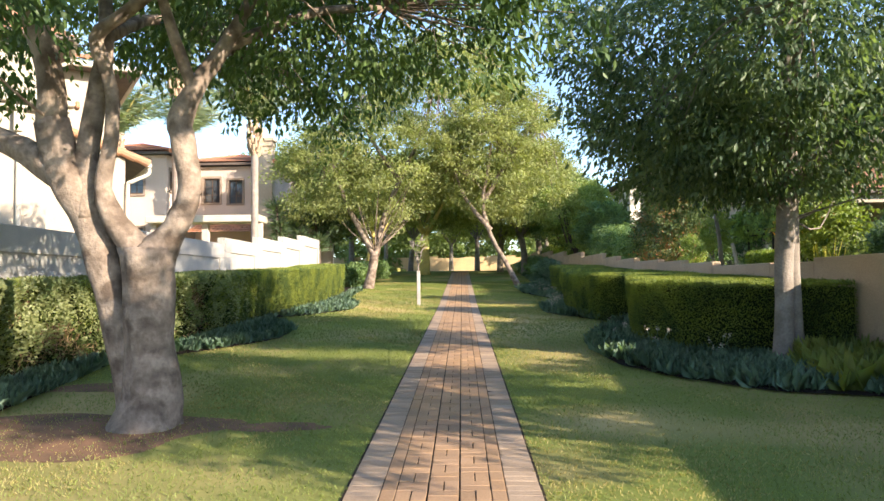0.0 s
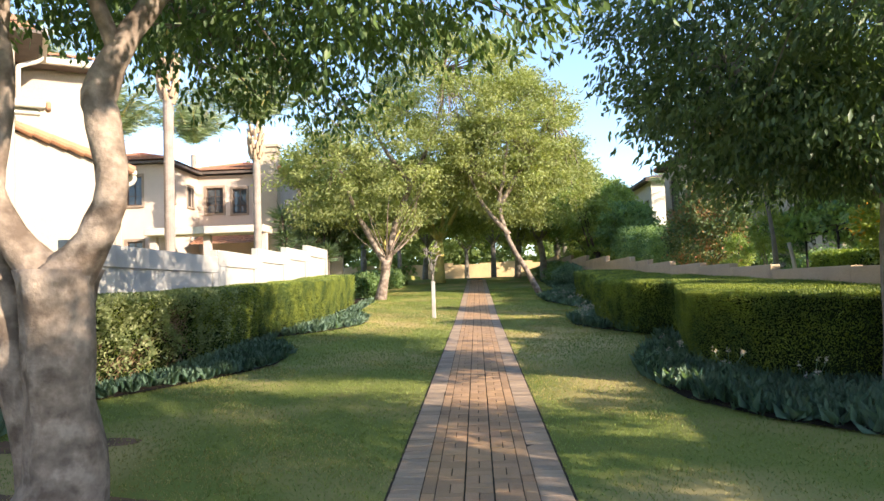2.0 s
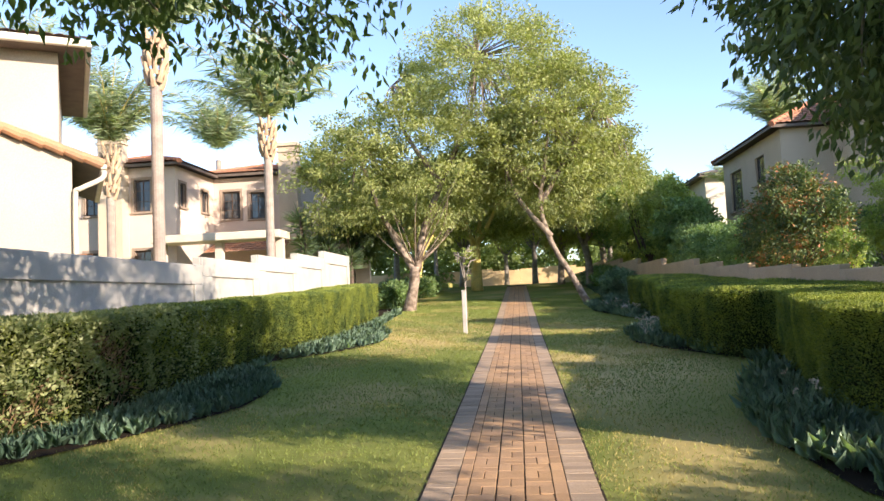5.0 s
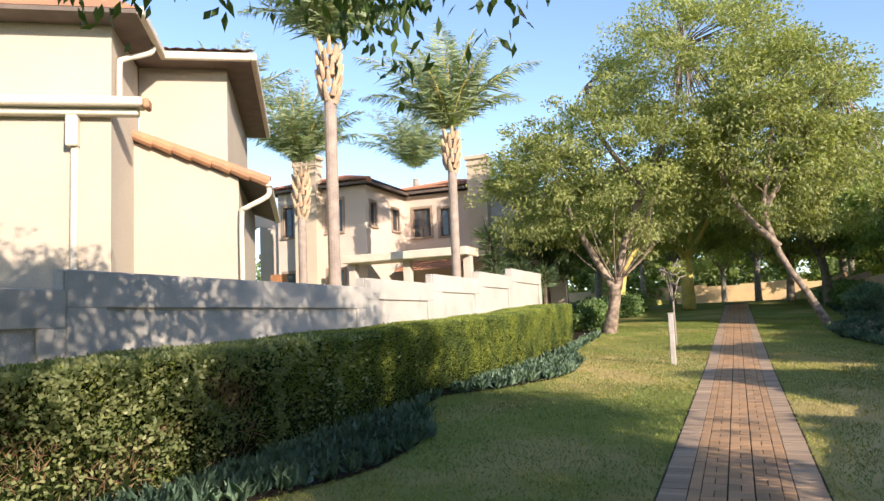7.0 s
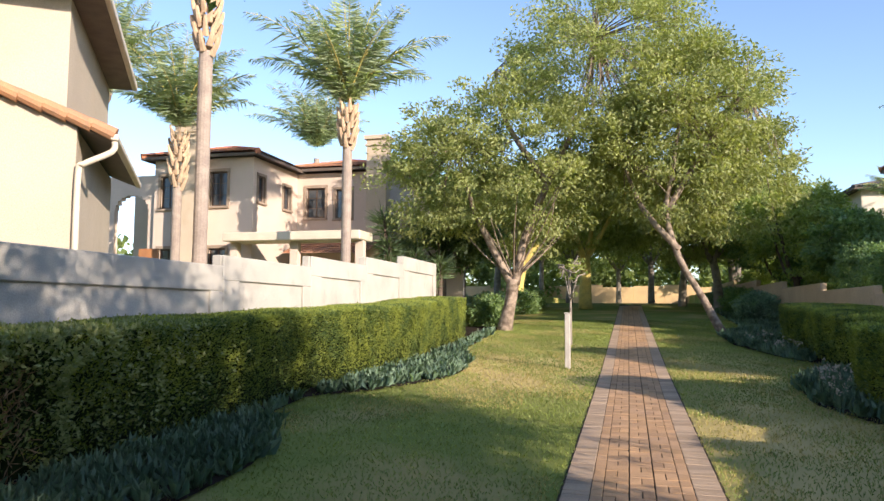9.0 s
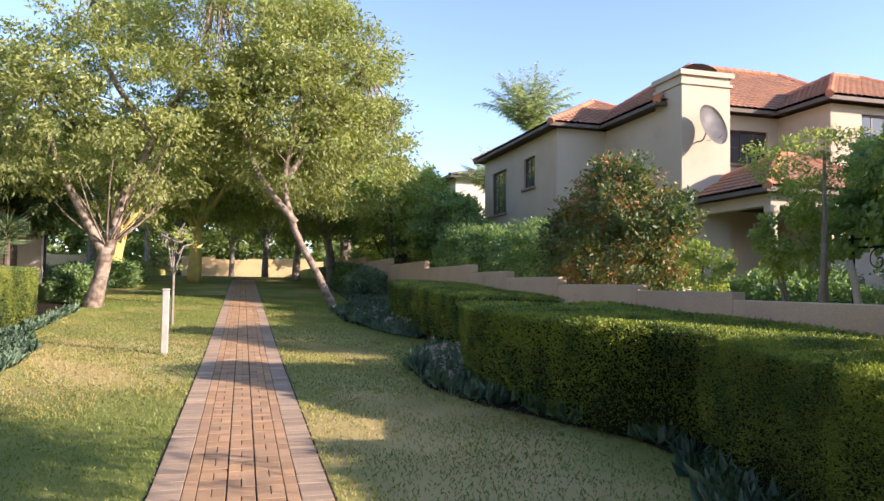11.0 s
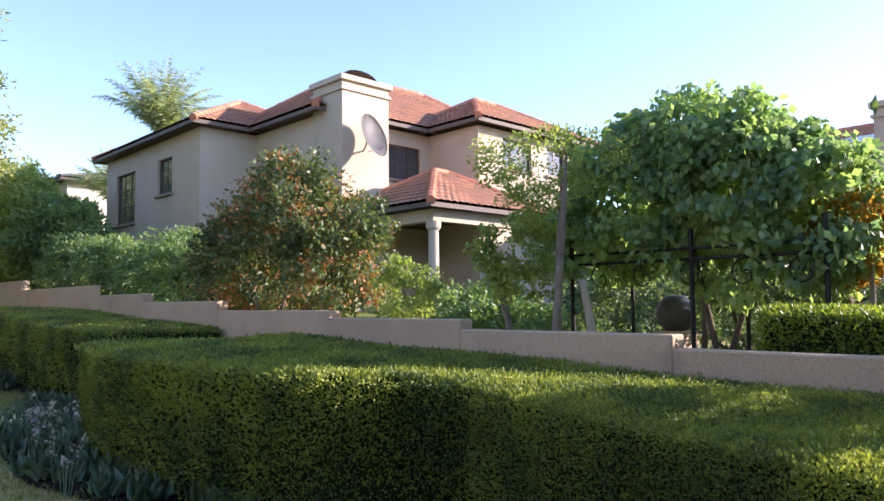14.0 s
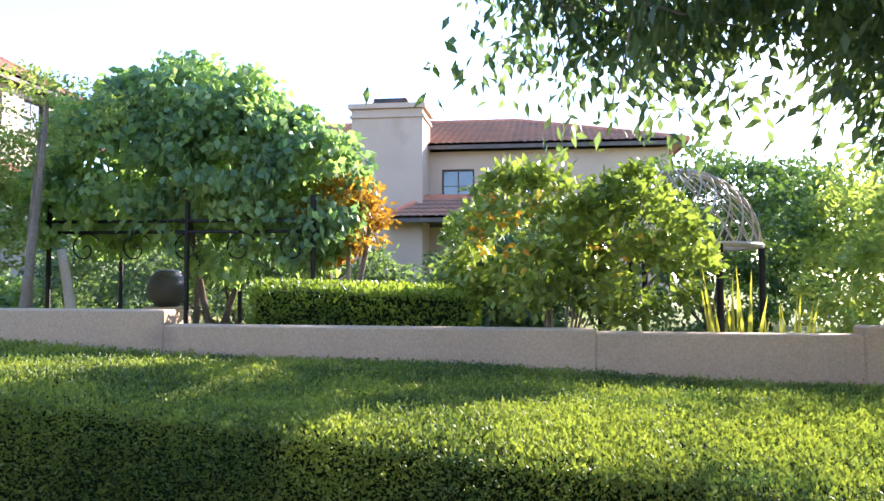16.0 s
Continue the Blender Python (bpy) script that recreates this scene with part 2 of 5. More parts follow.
L_ORANGE = leaf_mat("orange_leaves", (0.3, 0.14, 0.02), (0.5, 0.28, 0.04), 0.45)
L_PALM = leaf_mat("palm_leaflets", (0.22, 0.28, 0.18), (0.44, 0.5, 0.33), 0.4)
L_FAR = leaf_mat("far_leaves", (0.11, 0.16, 0.06), (0.28, 0.33, 0.12), 0.4, patch=0.25)


# ---------------------------------------------------------------- helpers
def gzn(y):
    """Height of the lawn along the walk: a slight climb that steepens farther on."""
    return np.interp(y, (-30, 0, 28, 64, 90), (-0.9, 0, 0.84, 2.6, 2.9))


def gz(x, y):
    """Height of the ground."""
    z = float(gzn(y))
    if x > 6.0:
        z += 0.9 * min(1, (x - 6.0) / 0.06) + 0.02 * min(20, x - 6)
    if x < -6.75:
        z += 0.5 * min(1, (-6.75 - x) / 0.06)
    return z


def thing(name, loc=(0, 0, 0), label="", category="", group="", kind="", rz=0):
    ob = new(name)
    ob.empty_display_size = 0.1
    ob.matrix_world = pose(*loc, 0, 0, rz)
    return tagged(ob, label, category, group, kind)


def mesh_ob(name, me, parent=None, label="", kind="", material=None):
    ob = new(name, me)
    if material:
        me.materials.append(material)
    ob.parent = parent
    return tagged(ob, label, kind=kind)


def part(name, bm, material, parent=None, label="", kind="", smooth=False):
    me = bpy.data.meshes.new(name)
    bm.normal_update()
    bm.to_mesh(me)
    bm.free()
    if smooth:
        me.polygons.foreach_set("use_smooth", [True] * len(me.polygons))
    return mesh_ob(name, me, parent, label, kind, material)


def raw(name, verts, faces, material, parent=None, label="", kind="", smooth=False):
    me = bpy.data.meshes.new(name)
    me.from_pydata([tuple(v) for v in verts], [], [tuple(f) for f in faces])
    me.update()
    if smooth:
        me.polygons.foreach_set("use_smooth", [True] * len(me.polygons))
    return mesh_ob(name, me, parent, label, kind, material)


def box(bm, x0, x1, y0, y1, z0, z1, m=None):
    v = [bm.verts.new((m @ Vector(c)) if m else c) for c in
         ((x0, y0, z0), (x1, y0, z0), (x1, y1, z0), (x0, y1, z0), (x0, y0, z1), (x1, y0, z1), (x1, y1, z1), (x0, y1, z1))]
    for f in ((0, 3, 2, 1), (4, 5, 6, 7), (0, 1, 5, 4), (1, 2, 6, 5), (2, 3, 7, 6), (3, 0, 4, 7)):
        bm.faces.new([v[i] for i in f])
    return v


def bevelled(bm, w=0.01, seg=1):
    bmesh.ops.bevel(bm, geom=list(bm.edges), offset=w, segments=seg, affect="EDGES", clamp_overlap=True)
    return bm


def tube(bm, pts, radii, sides=10, wob=0.0, seed=0, cap=True):
    """A smooth tapered limb through points."""
    rnd = random.Random(seed)
    P = [Vector(p) for p in pts]
    dense, rad = [], []
    for i in range(len(P) - 1):
        p0, p1, p2, p3 = P[max(i - 1, 0)], P[i], P[i + 1], P[min(i + 2, len(P) - 1)]
        n = 3 if wob or len(P) > 2 else 1
        for k in range(n):
            t = k / n
            dense.append(0.5 * ((2 * p1) + (p2 - p0) * t + (2 * p0 - 5 * p1 + 4 * p2 - p3) * t * t + (3 * p1 - p0 - 3 * p2 + p3) * t ** 3))
            rad.append(radii[i] * (1 - t) + radii[i + 1] * t)
    dense.append(P[-1])
    rad.append(radii[-1])
    rings, ref = [], Vector((0.3, 1, 0.1))
    for i, c in enumerate(dense):
        d = (dense[min(i + 1, len(dense) - 1)] - dense[max(i - 1, 0)]).normalized()
        u = (ref - d * ref.dot(d)).normalized()
        ref, w = u, d.cross(u)
        ring = []
        for s in range(sides):
            a = 2 * math.pi * s / sides
            r = rad[i] * (1 + (wob * (noise.noise(Vector((math.cos(a) * 1.3 + seed, math.sin(a) * 1.3, i * 0.35))) + 0.3 * rnd.uniform(-1, 1)) if wob else 0))
            ring.append(bm.verts.new(c + (u * math.cos(a) + w * math.sin(a)) * r))
        rings.append(ring)
    for a, b in zip(rings, rings[1:]):
        for s in range(sides):
            bm.faces.new((a[s], a[(s + 1) % sides], b[(s + 1) % sides], b[s]))
    if cap:
        bm.faces.new(rings[0][::-1])
        bm.faces.new(rings[-1])


def lathe(bm, profile, centre=(0, 0, 0), sides=20):
    rings = [[bm.verts.new((centre[0] + r * math.cos(2 * math.pi * s / sides), centre[1] + r * math.sin(2 * math.pi * s / sides), centre[2] + z)) for s in range(sides)] for r, z in profile]
    for a, b in zip(rings, rings[1:]):
        for s in range(sides):
            bm.faces.new((a[s], a[(s + 1) % sides], b[(s + 1) % sides], b[s]))
    bm.faces.new(rings[0][::-1])
    bm.faces.new(rings[-1])


def leaves(name, centres, dirs, length, width, material, parent=None, label="", kind="", fold=0.25, rng=None):
    """One mesh of separate leaves: each a folded rhombus from its stalk to its tip."""
    n = len(centres)
    rng = rng or np.random.default_rng(1)
    d = dirs / (np.linalg.norm(dirs, axis=1, keepdims=True) + 1e-9)
    r = rng.normal(size=(n, 3))
    s = np.cross(d, r)
    s /= np.linalg.norm(s, axis=1, keepdims=True) + 1e-9
    u = np.cross(s, d)
    ln = np.broadcast_to(length, n)[:, None] * rng.uniform(0.7, 1.25, (n, 1))
    wd = np.broadcast_to(width, n)[:, None] * rng.uniform(0.8, 1.2, (n, 1))
    mid = centres + d * ln * 0.45 + u * ln * fold * 0.3
    V = np.stack([centres, mid + s * wd * 0.5, centres + d * ln, mid - s * wd * 0.5], 1).reshape(-1, 3)
    b = np.arange(n)[:, None] * 4
    T = np.concatenate([b + [0, 1, 2], b + [0, 2, 3]], 1).reshape(-1)
    me = bpy.data.meshes.new(name)
    me.vertices.add(4 * n)
    me.vertices.foreach_set("co", V.astype(np.float32).ravel())
    me.loops.add(6 * n)
    me.loops.foreach_set("vertex_index", T.astype(np.int32))
    me.polygons.add(2 * n)
    me.polygons.foreach_set("loop_start", np.arange(0, 6 * n, 3, dtype=np.int32))
    me.polygons.foreach_set("loop_total", np.full(2 * n, 3, dtype=np.int32))
    me.update(calc_edges=True)
    return mesh_ob(name, me, parent, label, kind, material)


def crown_points(rng, blobs, clusters, per, spread, droop=0.5, under=0.35):
    """Leaf places in clusters near the surfaces of the ellipsoids (cx, cy, cz, rx, ry, rz); directions outwards and hanging."""
    w = np.array([b[3] * b[4] + b[4] * b[5] + b[3] * b[5] for b in blobs])
    pick = rng.choice(len(blobs), clusters, p=w / w.sum())
    B = np.array(blobs)[pick]
    v = rng.normal(size=(clusters, 3))
    v /= np.linalg.norm(v, axis=1, keepdims=True)
    v[:, 2] = np.where((v[:, 2] < 0) & (rng.random(clusters) > under), -v[:, 2], v[:, 2])
    rad = rng.uniform(0.55, 1.0, (clusters, 1)) ** 0.6
    c = B[:, :3] + v * B[:, 3:] * rad
    c += rng.normal(size=c.shape) * 0.12 * B[:, 3:].mean(1, keepdims=True) * 0.5
    q = rng.normal(size=(clusters * per, 3))
    q *= (rng.random((clusters * per, 1)) ** 0.45) / np.linalg.norm(q, axis=1, keepdims=True)
    C = np.repeat(c, per, 0) + q * np.array([1.75, 1.75, 1.0]) * spread * np.repeat(rng.uniform(0.6, 1.3, (clusters, 1)), per, 0)
    D = np.repeat(v, per, 0) * 0.6 + rng.normal(size=(clusters * per, 3)) * 0.6
    D[:, 2] -= droop
    return C, D, c


def path_y(pts, y):
    return float(np.interp(y, [p[1] for p in pts], [p[0] for p in pts]))


# ---------------------------------------------------------------- ground
def axis(lo, hi, fine_lo, fine_hi, step):
    a = [fine_lo - (fine_lo - lo) * (k / 14) ** 2 for k in range(14, 0, -1)] + list(np.arange(fine_lo, fine_hi, step)) + [fine_hi + (hi - fine_hi) * (k / 14) ** 2 for k in range(15)]
    return sorted(set(round(float(v), 4) for v in a))


DRY = ((-2.3, 27.4, 2.2, 3.0, 1.2), (-2.6, 33.0, 1.6, 2.0, 0.5), (2.0, 20.5, 1.6, 4.2, 0.75), (1.9, 29.0, 1.3, 4.5, 0.6), (1.6, 13.4, 0.8, 1.3, 0.7), (1.7, 9.1, 0.9, 0.8, 0.9),
       (1.9, 4.6, 1.5, 1.3, 1.0), (-2.0, 6.9, 1.6, 0.9, 0.3), (-4.0, 10.6, 1.0, 1.5, 0.9), (-1.2, 5.0, 0.6, 0.8, 0.3), (-2.8, 12.6, 1.0, 0.6, 0.5), (1.2, 17.0, 0.5, 1.6, 0.6), (3.6, 8.6, 1.2, 0.5, 0.6))


def dryness(x, y):
    """How straw-coloured the lawn is, 0 to about 1."""
    return sum(w * math.exp(-(((x - cx) / rx) ** 2 + ((y - cy) / ry) ** 2) ** 1.5) for cx, cy, rx, ry, w in DRY) * (0.85 + 0.5 * noise.noise(Vector((x * 1.1, y * 1.1, 2.0))))


def ground():
    xs = [x for x in axis(-900, 900, -8, 8, 0.25) if abs(x - 6.03) > 0.1 and abs(x + 6.78) > 0.1] + [6.0, 6.06, -6.75, -6.81]
    xs.sort()
    ys = axis(-900, 2500, -4, 64, 0.4)
    V = [(x, y, gz(x, y)) for y in ys for x in xs]
    n = len(xs)
    F = [(j * n + i, j * n + i + 1, (j + 1) * n + i + 1, (j + 1) * n + i) for j in range(len(ys) - 1) for i in range(n - 1)]
    ob = tagged(raw("ground", V, F, M_GRASS_SOIL), kind="structure")
    at = ob.data.color_attributes.new("dry_lawn", "FLOAT_COLOR", "POINT")
    at.data.foreach_set("color", [c for x, y, z in V for c in ((min(1.0, max(0.0, dryness(x, y))),) * 3 + (1.0,) if abs(x) < 7 and -2 < y < 60 else (0.0, 0.0, 0.0, 1.0))])


ground()


def strip(name, inner, outer, material, lift, label=""):
    """A sheet lying on the ground between two edge lines of (x, y)."""
    ys = np.arange(max(inner[0][1], outer[0][1]), min(inner[-1][1], outer[-1][1]), 0.25)
    V, F = [], []
    for y in ys:
        a, b = path_y(inner, y), path_y(outer, y)
        for k in range(5):
            x = a + (b - a) * k / 4
            V.append((x, y, gz(0, y) + lift + 0.03 * math.sin(math.pi * k / 4)))
    for j in range(len(ys) - 1):
        for k in range(4):
            i = j * 5 + k
            F.append((i, i + 1, i + 6, i + 5) if a < b else (i, i + 5, i + 6, i + 1))
    return tagged(raw(name, V, F, material, smooth=True), label, kind="structure")


BED_L = [(-4.7, 4), (-4.9, 9.5), (-5.5, 13.4), (-4.85, 14.4), (-4.1, 15.8), (-3.7, 16.9), (-3.75, 18.2), (-4.2, 19.6), (-5.0, 20.8), (-5.2, 22.6), (-4.4, 23.5), (-3.6, 25.2), (-3.5, 26.5), (-3.8, 28.5), (-4.5, 31), (-4.7, 36), (-5.0, 40)]
HEDGE_L = [(-6.0, 3), (-6.0, 13), (-5.5, 15), (-5.25, 17), (-5.2, 19), (-5.25, 23), (-4.85, 28.4), (-4.85, 28.8), (-5.15, 29.1), (-5.05, 34)]
BED_R = [(5.6, 9.8), (4.9, 10.2), (3.9, 10.5), (3.0, 11.6), (2.5, 12.8), (2.4, 14.5), (2.7, 16.0), (3.3, 17.8), (4.05, 19.3), (4.0, 20.2), (3.5, 21.2), (2.95, 22.3), (2.6, 23.6), (2.72, 25.0), (3.2, 26.9), (4.4, 29.0), (3.5, 30.9), (2.8, 34), (2.8, 37), (4.0, 40), (4.6, 60)]
HEDGE_R = [(4.95, 12.6), (3.9, 13.05), (3.5, 13.7), (3.28, 14.6), (3.22, 15.3), (3.38, 15.75), (3.45, 16.4), (3.65, 17.1), (3.9, 17.9), (4.1, 19.0), (4.3, 19.7), (3.95, 20.0), (3.6, 20.5), (3.35, 21.6), (3.15, 23.2), (3.2, 24.0), (3.45, 24.5)]
HEDGE_R2 = [(4.3, 26.3), (4.15, 28), (4.1, 30), (4.0, 34)]
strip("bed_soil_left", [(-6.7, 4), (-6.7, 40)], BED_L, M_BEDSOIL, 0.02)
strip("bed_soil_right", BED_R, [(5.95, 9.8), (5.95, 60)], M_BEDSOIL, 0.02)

# ---------------------------------------------------------------- boundary walls


def wall_run(name, label, sections, x_at, thick, material, side, recess=False):
    """A garden wall of level sections (y0, y1, top), each with a coping edge and, if recess, a sunk panel."""
    root = thing(name, (0, 0, 0), label, "wall", kind="structure")
    for y0, y1, top in sections:
        xa, xb = x_at(y0), x_at(y1)
        bm = bmesh.new()
        d = thick * side
        base = min(gz(0, y0), gz(0, y1)) - 0.3

        def quad_box(a0, a1, z0, z1, o0, o1):
            v = [bm.verts.new(c) for c in ((x_at(a0) + o0, a0, z0), (x_at(a0) + o1, a0, z0), (x_at(a1) + o1, a1, z0), (x_at(a1) + o0, a1, z0),
                                           (x_at(a0) + o0, a0, z1), (x_at(a0) + o1, a0, z1), (x_at(a1) + o1, a1, z1), (x_at(a1) + o0, a1, z1))]
            for f in ((0, 3, 2, 1), (4, 5, 6, 7), (0, 1, 5, 4), (1, 2, 6, 5), (2, 3, 7, 6), (3, 0, 4, 7)):
                bm.faces.new([v[i] for i in f])
        if recess:
            quad_box(y0, y1, base, top, 0.05 * side, d)
            quad_box(y0 + 0.01, y1, top - 0.42, top - 0.001, 0, 0.05 * side)
            quad_box(y0 + 0.01, y0 + 0.55, base, top - 0.42, 0, 0.05 * side)
            quad_box(y1 - 0.35, y1, base, top - 0.42, 0, 0.05 * side)
        else:
            quad_box(y0, y1, base, top, 0, d)
        bmesh.ops.bevel(bm, geom=[e for e in bm.edges if e.calc_length() > 0.5 or True], offset=0.012, segments=1, affect="EDGES", clamp_overlap=True)
        bmesh.ops.recalc_face_normals(bm, faces=bm.faces)
        part("section", bm, material, root)
    return root


xl = lambda y: -6.6
xr = lambda y: 5.98
wall_run("wall_left", "grey plastered garden wall in rising steps with sunk panels", [(3, 9, 2.2), (9.0, 15.45, 2.6), (15.45, 22.3, 2.82), (22.3, 25.75, 3.0), (25.75, 29.1, 3.23), (29.1, 32.3, 3.45), (32.3, 36.1, 3.7)], xl, 0.22, M_WALL_L, -1, True)
wall_run("wall_right", "low tan plastered garden wall in steps", [(-6, 14.0, 2.01), (14.0, 15.73, 1.95), (15.73, 18.9, 1.97), (18.9, 21.27, 2.08), (21.27, 23.6, 2.18), (23.6, 26.6, 2.27), (26.6, 29.5, 2.42), (29.5, 32.3, 2.58), (32.3, 37.7, 2.8), (37.7, 43.8, 3.06), (43.8, 50, 3.35), (50, 58, 3.65), (58, 70, 3.95)], xr, 0.2, M_WALL_R, 1)

# ---------------------------------------------------------------- clipped hedges


def hedge(name, front, back, top, material, n_per_m2, near=None, size=0.03, label="", brown=None, seed=1):
    """A clipped hedge between two lines: an added inner body coloured near-black as the shade inside, and a skin of
    small leaves on its front, ends and level top.
    """
    rng = np.random.default_rng(seed)
    root = thing(name, (back[0][0] * 0.5 + front[0][0] * 0.5, front[0][1], gz(0, front[0][1])), label, "hedge")
    o = root.matrix_world.translation
    ys = np.arange(front[0][1], front[-1][1] + 0.01, 0.3)
    V, F = [], []
    for y in ys:
        a, b, g = path_y(front, y), path_y(back, y), gz(0, y)
        s = 1 if b > a else -1
        for (x, z) in ((a + 0.26 * s, g + 0.02), (a + 0.17 * s, g + top * 0.6), (a + 0.12 * s, g + top - 0.06), (b - 0.03 * s, g + top - 0.05), (b - 0.03 * s, g + 0.02)):
            V.append((x - o.x, y - o.y, z - o.z))
    for j in range(len(ys) - 1):
        for k in range(4):
            i = j * 5 + k
            F.append((i, i + 1, i + 6, i + 5))
    F += [(4, 3, 2, 1, 0), tuple(len(V) - 5 + k for k in range(5))]
    raw("inner_mass", V, F, M_HEDGE_SHADE, root)
    C, D, S = [], [], []
    for y in ys[:-1]:
        a, b, g = path_y(front, y), path_y(back, y), gz(0, y)
        a2, s = path_y(front, y + 0.3), (1 if b > a else -1)
        dens = n_per_m2 * (1.0 if near is None else float(np.clip(near / max(1.0, abs(y - near_y) + 1.0), 0.3, 1.6)))
        sz = size * (1.0 if near is None else float(np.clip((abs(y - near_y) + 3) / 6, 0.7, 1.5)))
        run = math.hypot(0.3, a2 - a)
        n = int(0.8 * dens * run * top)
        t = rng.random(n)
        zz = rng.random(n) ** 0.6
        depth = rng.exponential(0.03, n) - 0.03 + 0.05 * np.array([noise.noise(Vector(((y + 0.3 * a_) * 2.6, z_ * 3.2, 0.3))) for a_, z_ in zip(t, zz)]) + 0.12 * (1 - zz) ** 2
        nx, ny = -s * 0.3 / run, s * (a2 - a) / run
        C.append(np.stack([a + (a2 - a) * t - nx * depth, y + 0.3 * t - ny * depth, g + top * zz], 1))
        D.append(np.stack([np.full(n, nx), np.full(n, ny), np.full(n, 0.5)], 1))
        S.append(np.full(n, sz))
        n = int(dens * 0.3 * abs(b - a))
        t = rng.random(n)
        x = a + (b - a) * rng.random(n)
        C.append(np.stack([x, y + 0.3 * t, g + top + rng.normal(0, 0.016, n) + 0.015 * np.sin(3 * x + 1.7 * y) - 0.02 * (np.abs(x - a) < 0.08)], 1))
        D.append(np.stack([np.full(n, -0.1 * s), np.zeros(n), np.full(n, 1.1)], 1))
        S.append(np.full(n, sz))
    for y, ny in ((ys[0], -1), (ys[-1], 1)):
        a, b, g = path_y(front, y), path_y(back, y), gz(0, y)
        n = int(n_per_m2 * abs(b - a) * top)
        C.append(np.stack([a + (b - a) * rng.random(n), y - ny * (rng.exponential(0.03, n) - 0.02), g + top * rng.random(n)], 1))
        D.append(np.stack([np.zeros(n), np.full(n, float(ny)), np.full(n, 0.5)], 1))
        S.append(np.full(n, size))
    C, D, S = np.concatenate(C), np.concatenate(D), np.concatenate(S)
    D = D + rng.normal(size=D.shape) * 0.55
    if brown:
        # thinned, dry stretch low on the side
        h = (C[:, 2] - gzn(C[:, 1])) / top
        blot = np.array([noise.noise(Vector((c_[1] * 1.1, c_[2] * 1.7, 4.0))) for c_ in C])
        thin = (C[:, 1] < brown) & (h < 0.93) & (rng.random(len(C)) < np.clip(0.9 * (0.75 - h) + 1.5 * blot, 0, 0.8))
        n = thin.sum()
        tw = C[thin][::3] - np.array((0.03, 0, 0.06))
        leaves("twig_mass", tw - np.array(o), rng.normal(size=tw.shape) * 0.6 + np.array([0.35, 0, 0.8]), 0.16, 0.009, L_TWIG, root, "dry reddish-brown bare twigs", kind="stuff", rng=rng)
        C, D, S = C[~thin], D[~thin], S[~thin]
        rough = (C[:, 1] < brown + 0.8 + 1.2 * rng.normal(size=len(C))) & (rng.random(len(C)) < 0.5)
        puff = np.array([noise.noise(Vector((c_[1] * 2.2, c_[2] * 2.6, 9.0))) for c_ in C[rough]])
        R = C[rough] + np.stack([0.1 + 0.28 * puff, np.zeros(len(puff)), np.where(h[~thin][rough] > 0.95, 0.05 * puff, 0)], 1)
        leaves("rough_foliage", R - np.array(o), D[rough] + rng.normal(size=R.shape) * 0.7, 0.062, 0.036, L_BUSH, root, "looser light green leaves", kind="stuff", rng=rng)
        C, D, S = C[~rough], D[~rough], S[~rough]
    leaves("foliage", C - np.array(o), D, S, S * 0.55, material, root, kind="stuff", rng=rng)
    return root


near_y = 16.5
# near-black green: the shade deep between the leaves, put into the colour
M_HEDGE_SHADE = mat("hedge_inner_shade", (0.02, 0.03, 0.008), (0.012, 0.018, 0.006), 5, 0.95, 0.8, 30, spec=0.05)
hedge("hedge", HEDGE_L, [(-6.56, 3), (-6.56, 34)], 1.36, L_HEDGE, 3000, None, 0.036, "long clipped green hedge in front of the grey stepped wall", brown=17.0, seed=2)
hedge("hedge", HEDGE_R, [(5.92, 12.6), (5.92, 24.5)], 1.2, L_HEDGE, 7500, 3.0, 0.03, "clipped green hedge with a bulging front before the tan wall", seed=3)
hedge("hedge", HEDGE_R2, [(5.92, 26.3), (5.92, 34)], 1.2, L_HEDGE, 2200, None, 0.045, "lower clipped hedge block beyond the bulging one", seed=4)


def tufts(name, inner, outer, density, height, material, label, seed, width=0.008, group=""):
    rng = np.random.default_rng(seed)
    C, D, S = [], [], []
    for y in np.arange(max(inner[0][1], outer[0][1]), min(inner[-1][1], outer[-1][1]) - 0.3, 0.3):
        a, b = path_y(inner, y), path_y(outer, y)
        n = rng.poisson(density * abs(b - a) * 0.3 * float(np.clip(10 / max(4, y - 4), 0.25, 1)))
        if n < 1:
            continue
        k = 14
        cx, cy = a + (b - a) * rng.random(n), y + 0.3 * rng.random(n)
        cx, cy = np.repeat(cx, k) + rng.normal(0, 0.03, n * k), np.repeat(cy, k) + rng.normal(0, 0.03, n * k)
        C.append(np.stack([cx, cy, gzn(cy) + 0.02], 1))
        d = rng.normal(size=(n * k, 3)) * 0.45
        d[:, 2] = 0.9
        D.append(d)
        S.append(np.full(n * k, height))
    C, D, S = np.concatenate(C), np.concatenate(D), np.concatenate(S)
    return tagged(leaves(name, C, D, S, width, material, None, rng=rng, fold=1.0), label, "plants", kind="stuff")


tufts("border_plants", [(x + 0.1, y) for x, y in HEDGE_L][0:1] + [(-5.8, 12), (-5.2, 16), (-5.2, 23), (-4.9, 30), (-5.1, 39)], BED_L, 60, 0.21, L_BED, "strappy blue-green border plants along the hedge foot", 5)
tufts("border_plants", BED_R[1:], [(5.3, 10.2), (5.0, 12.5), (4.1, 13.1), (3.5, 14.5), (3.6, 16.8), (4.2, 19.8), (3.4, 22), (3.4, 24), (4.3, 25), (4.2, 34), (5.9, 36), (5.9, 60)], 60, 0.24, L_BED, "strappy dark border plants along the hedge foot", 6)

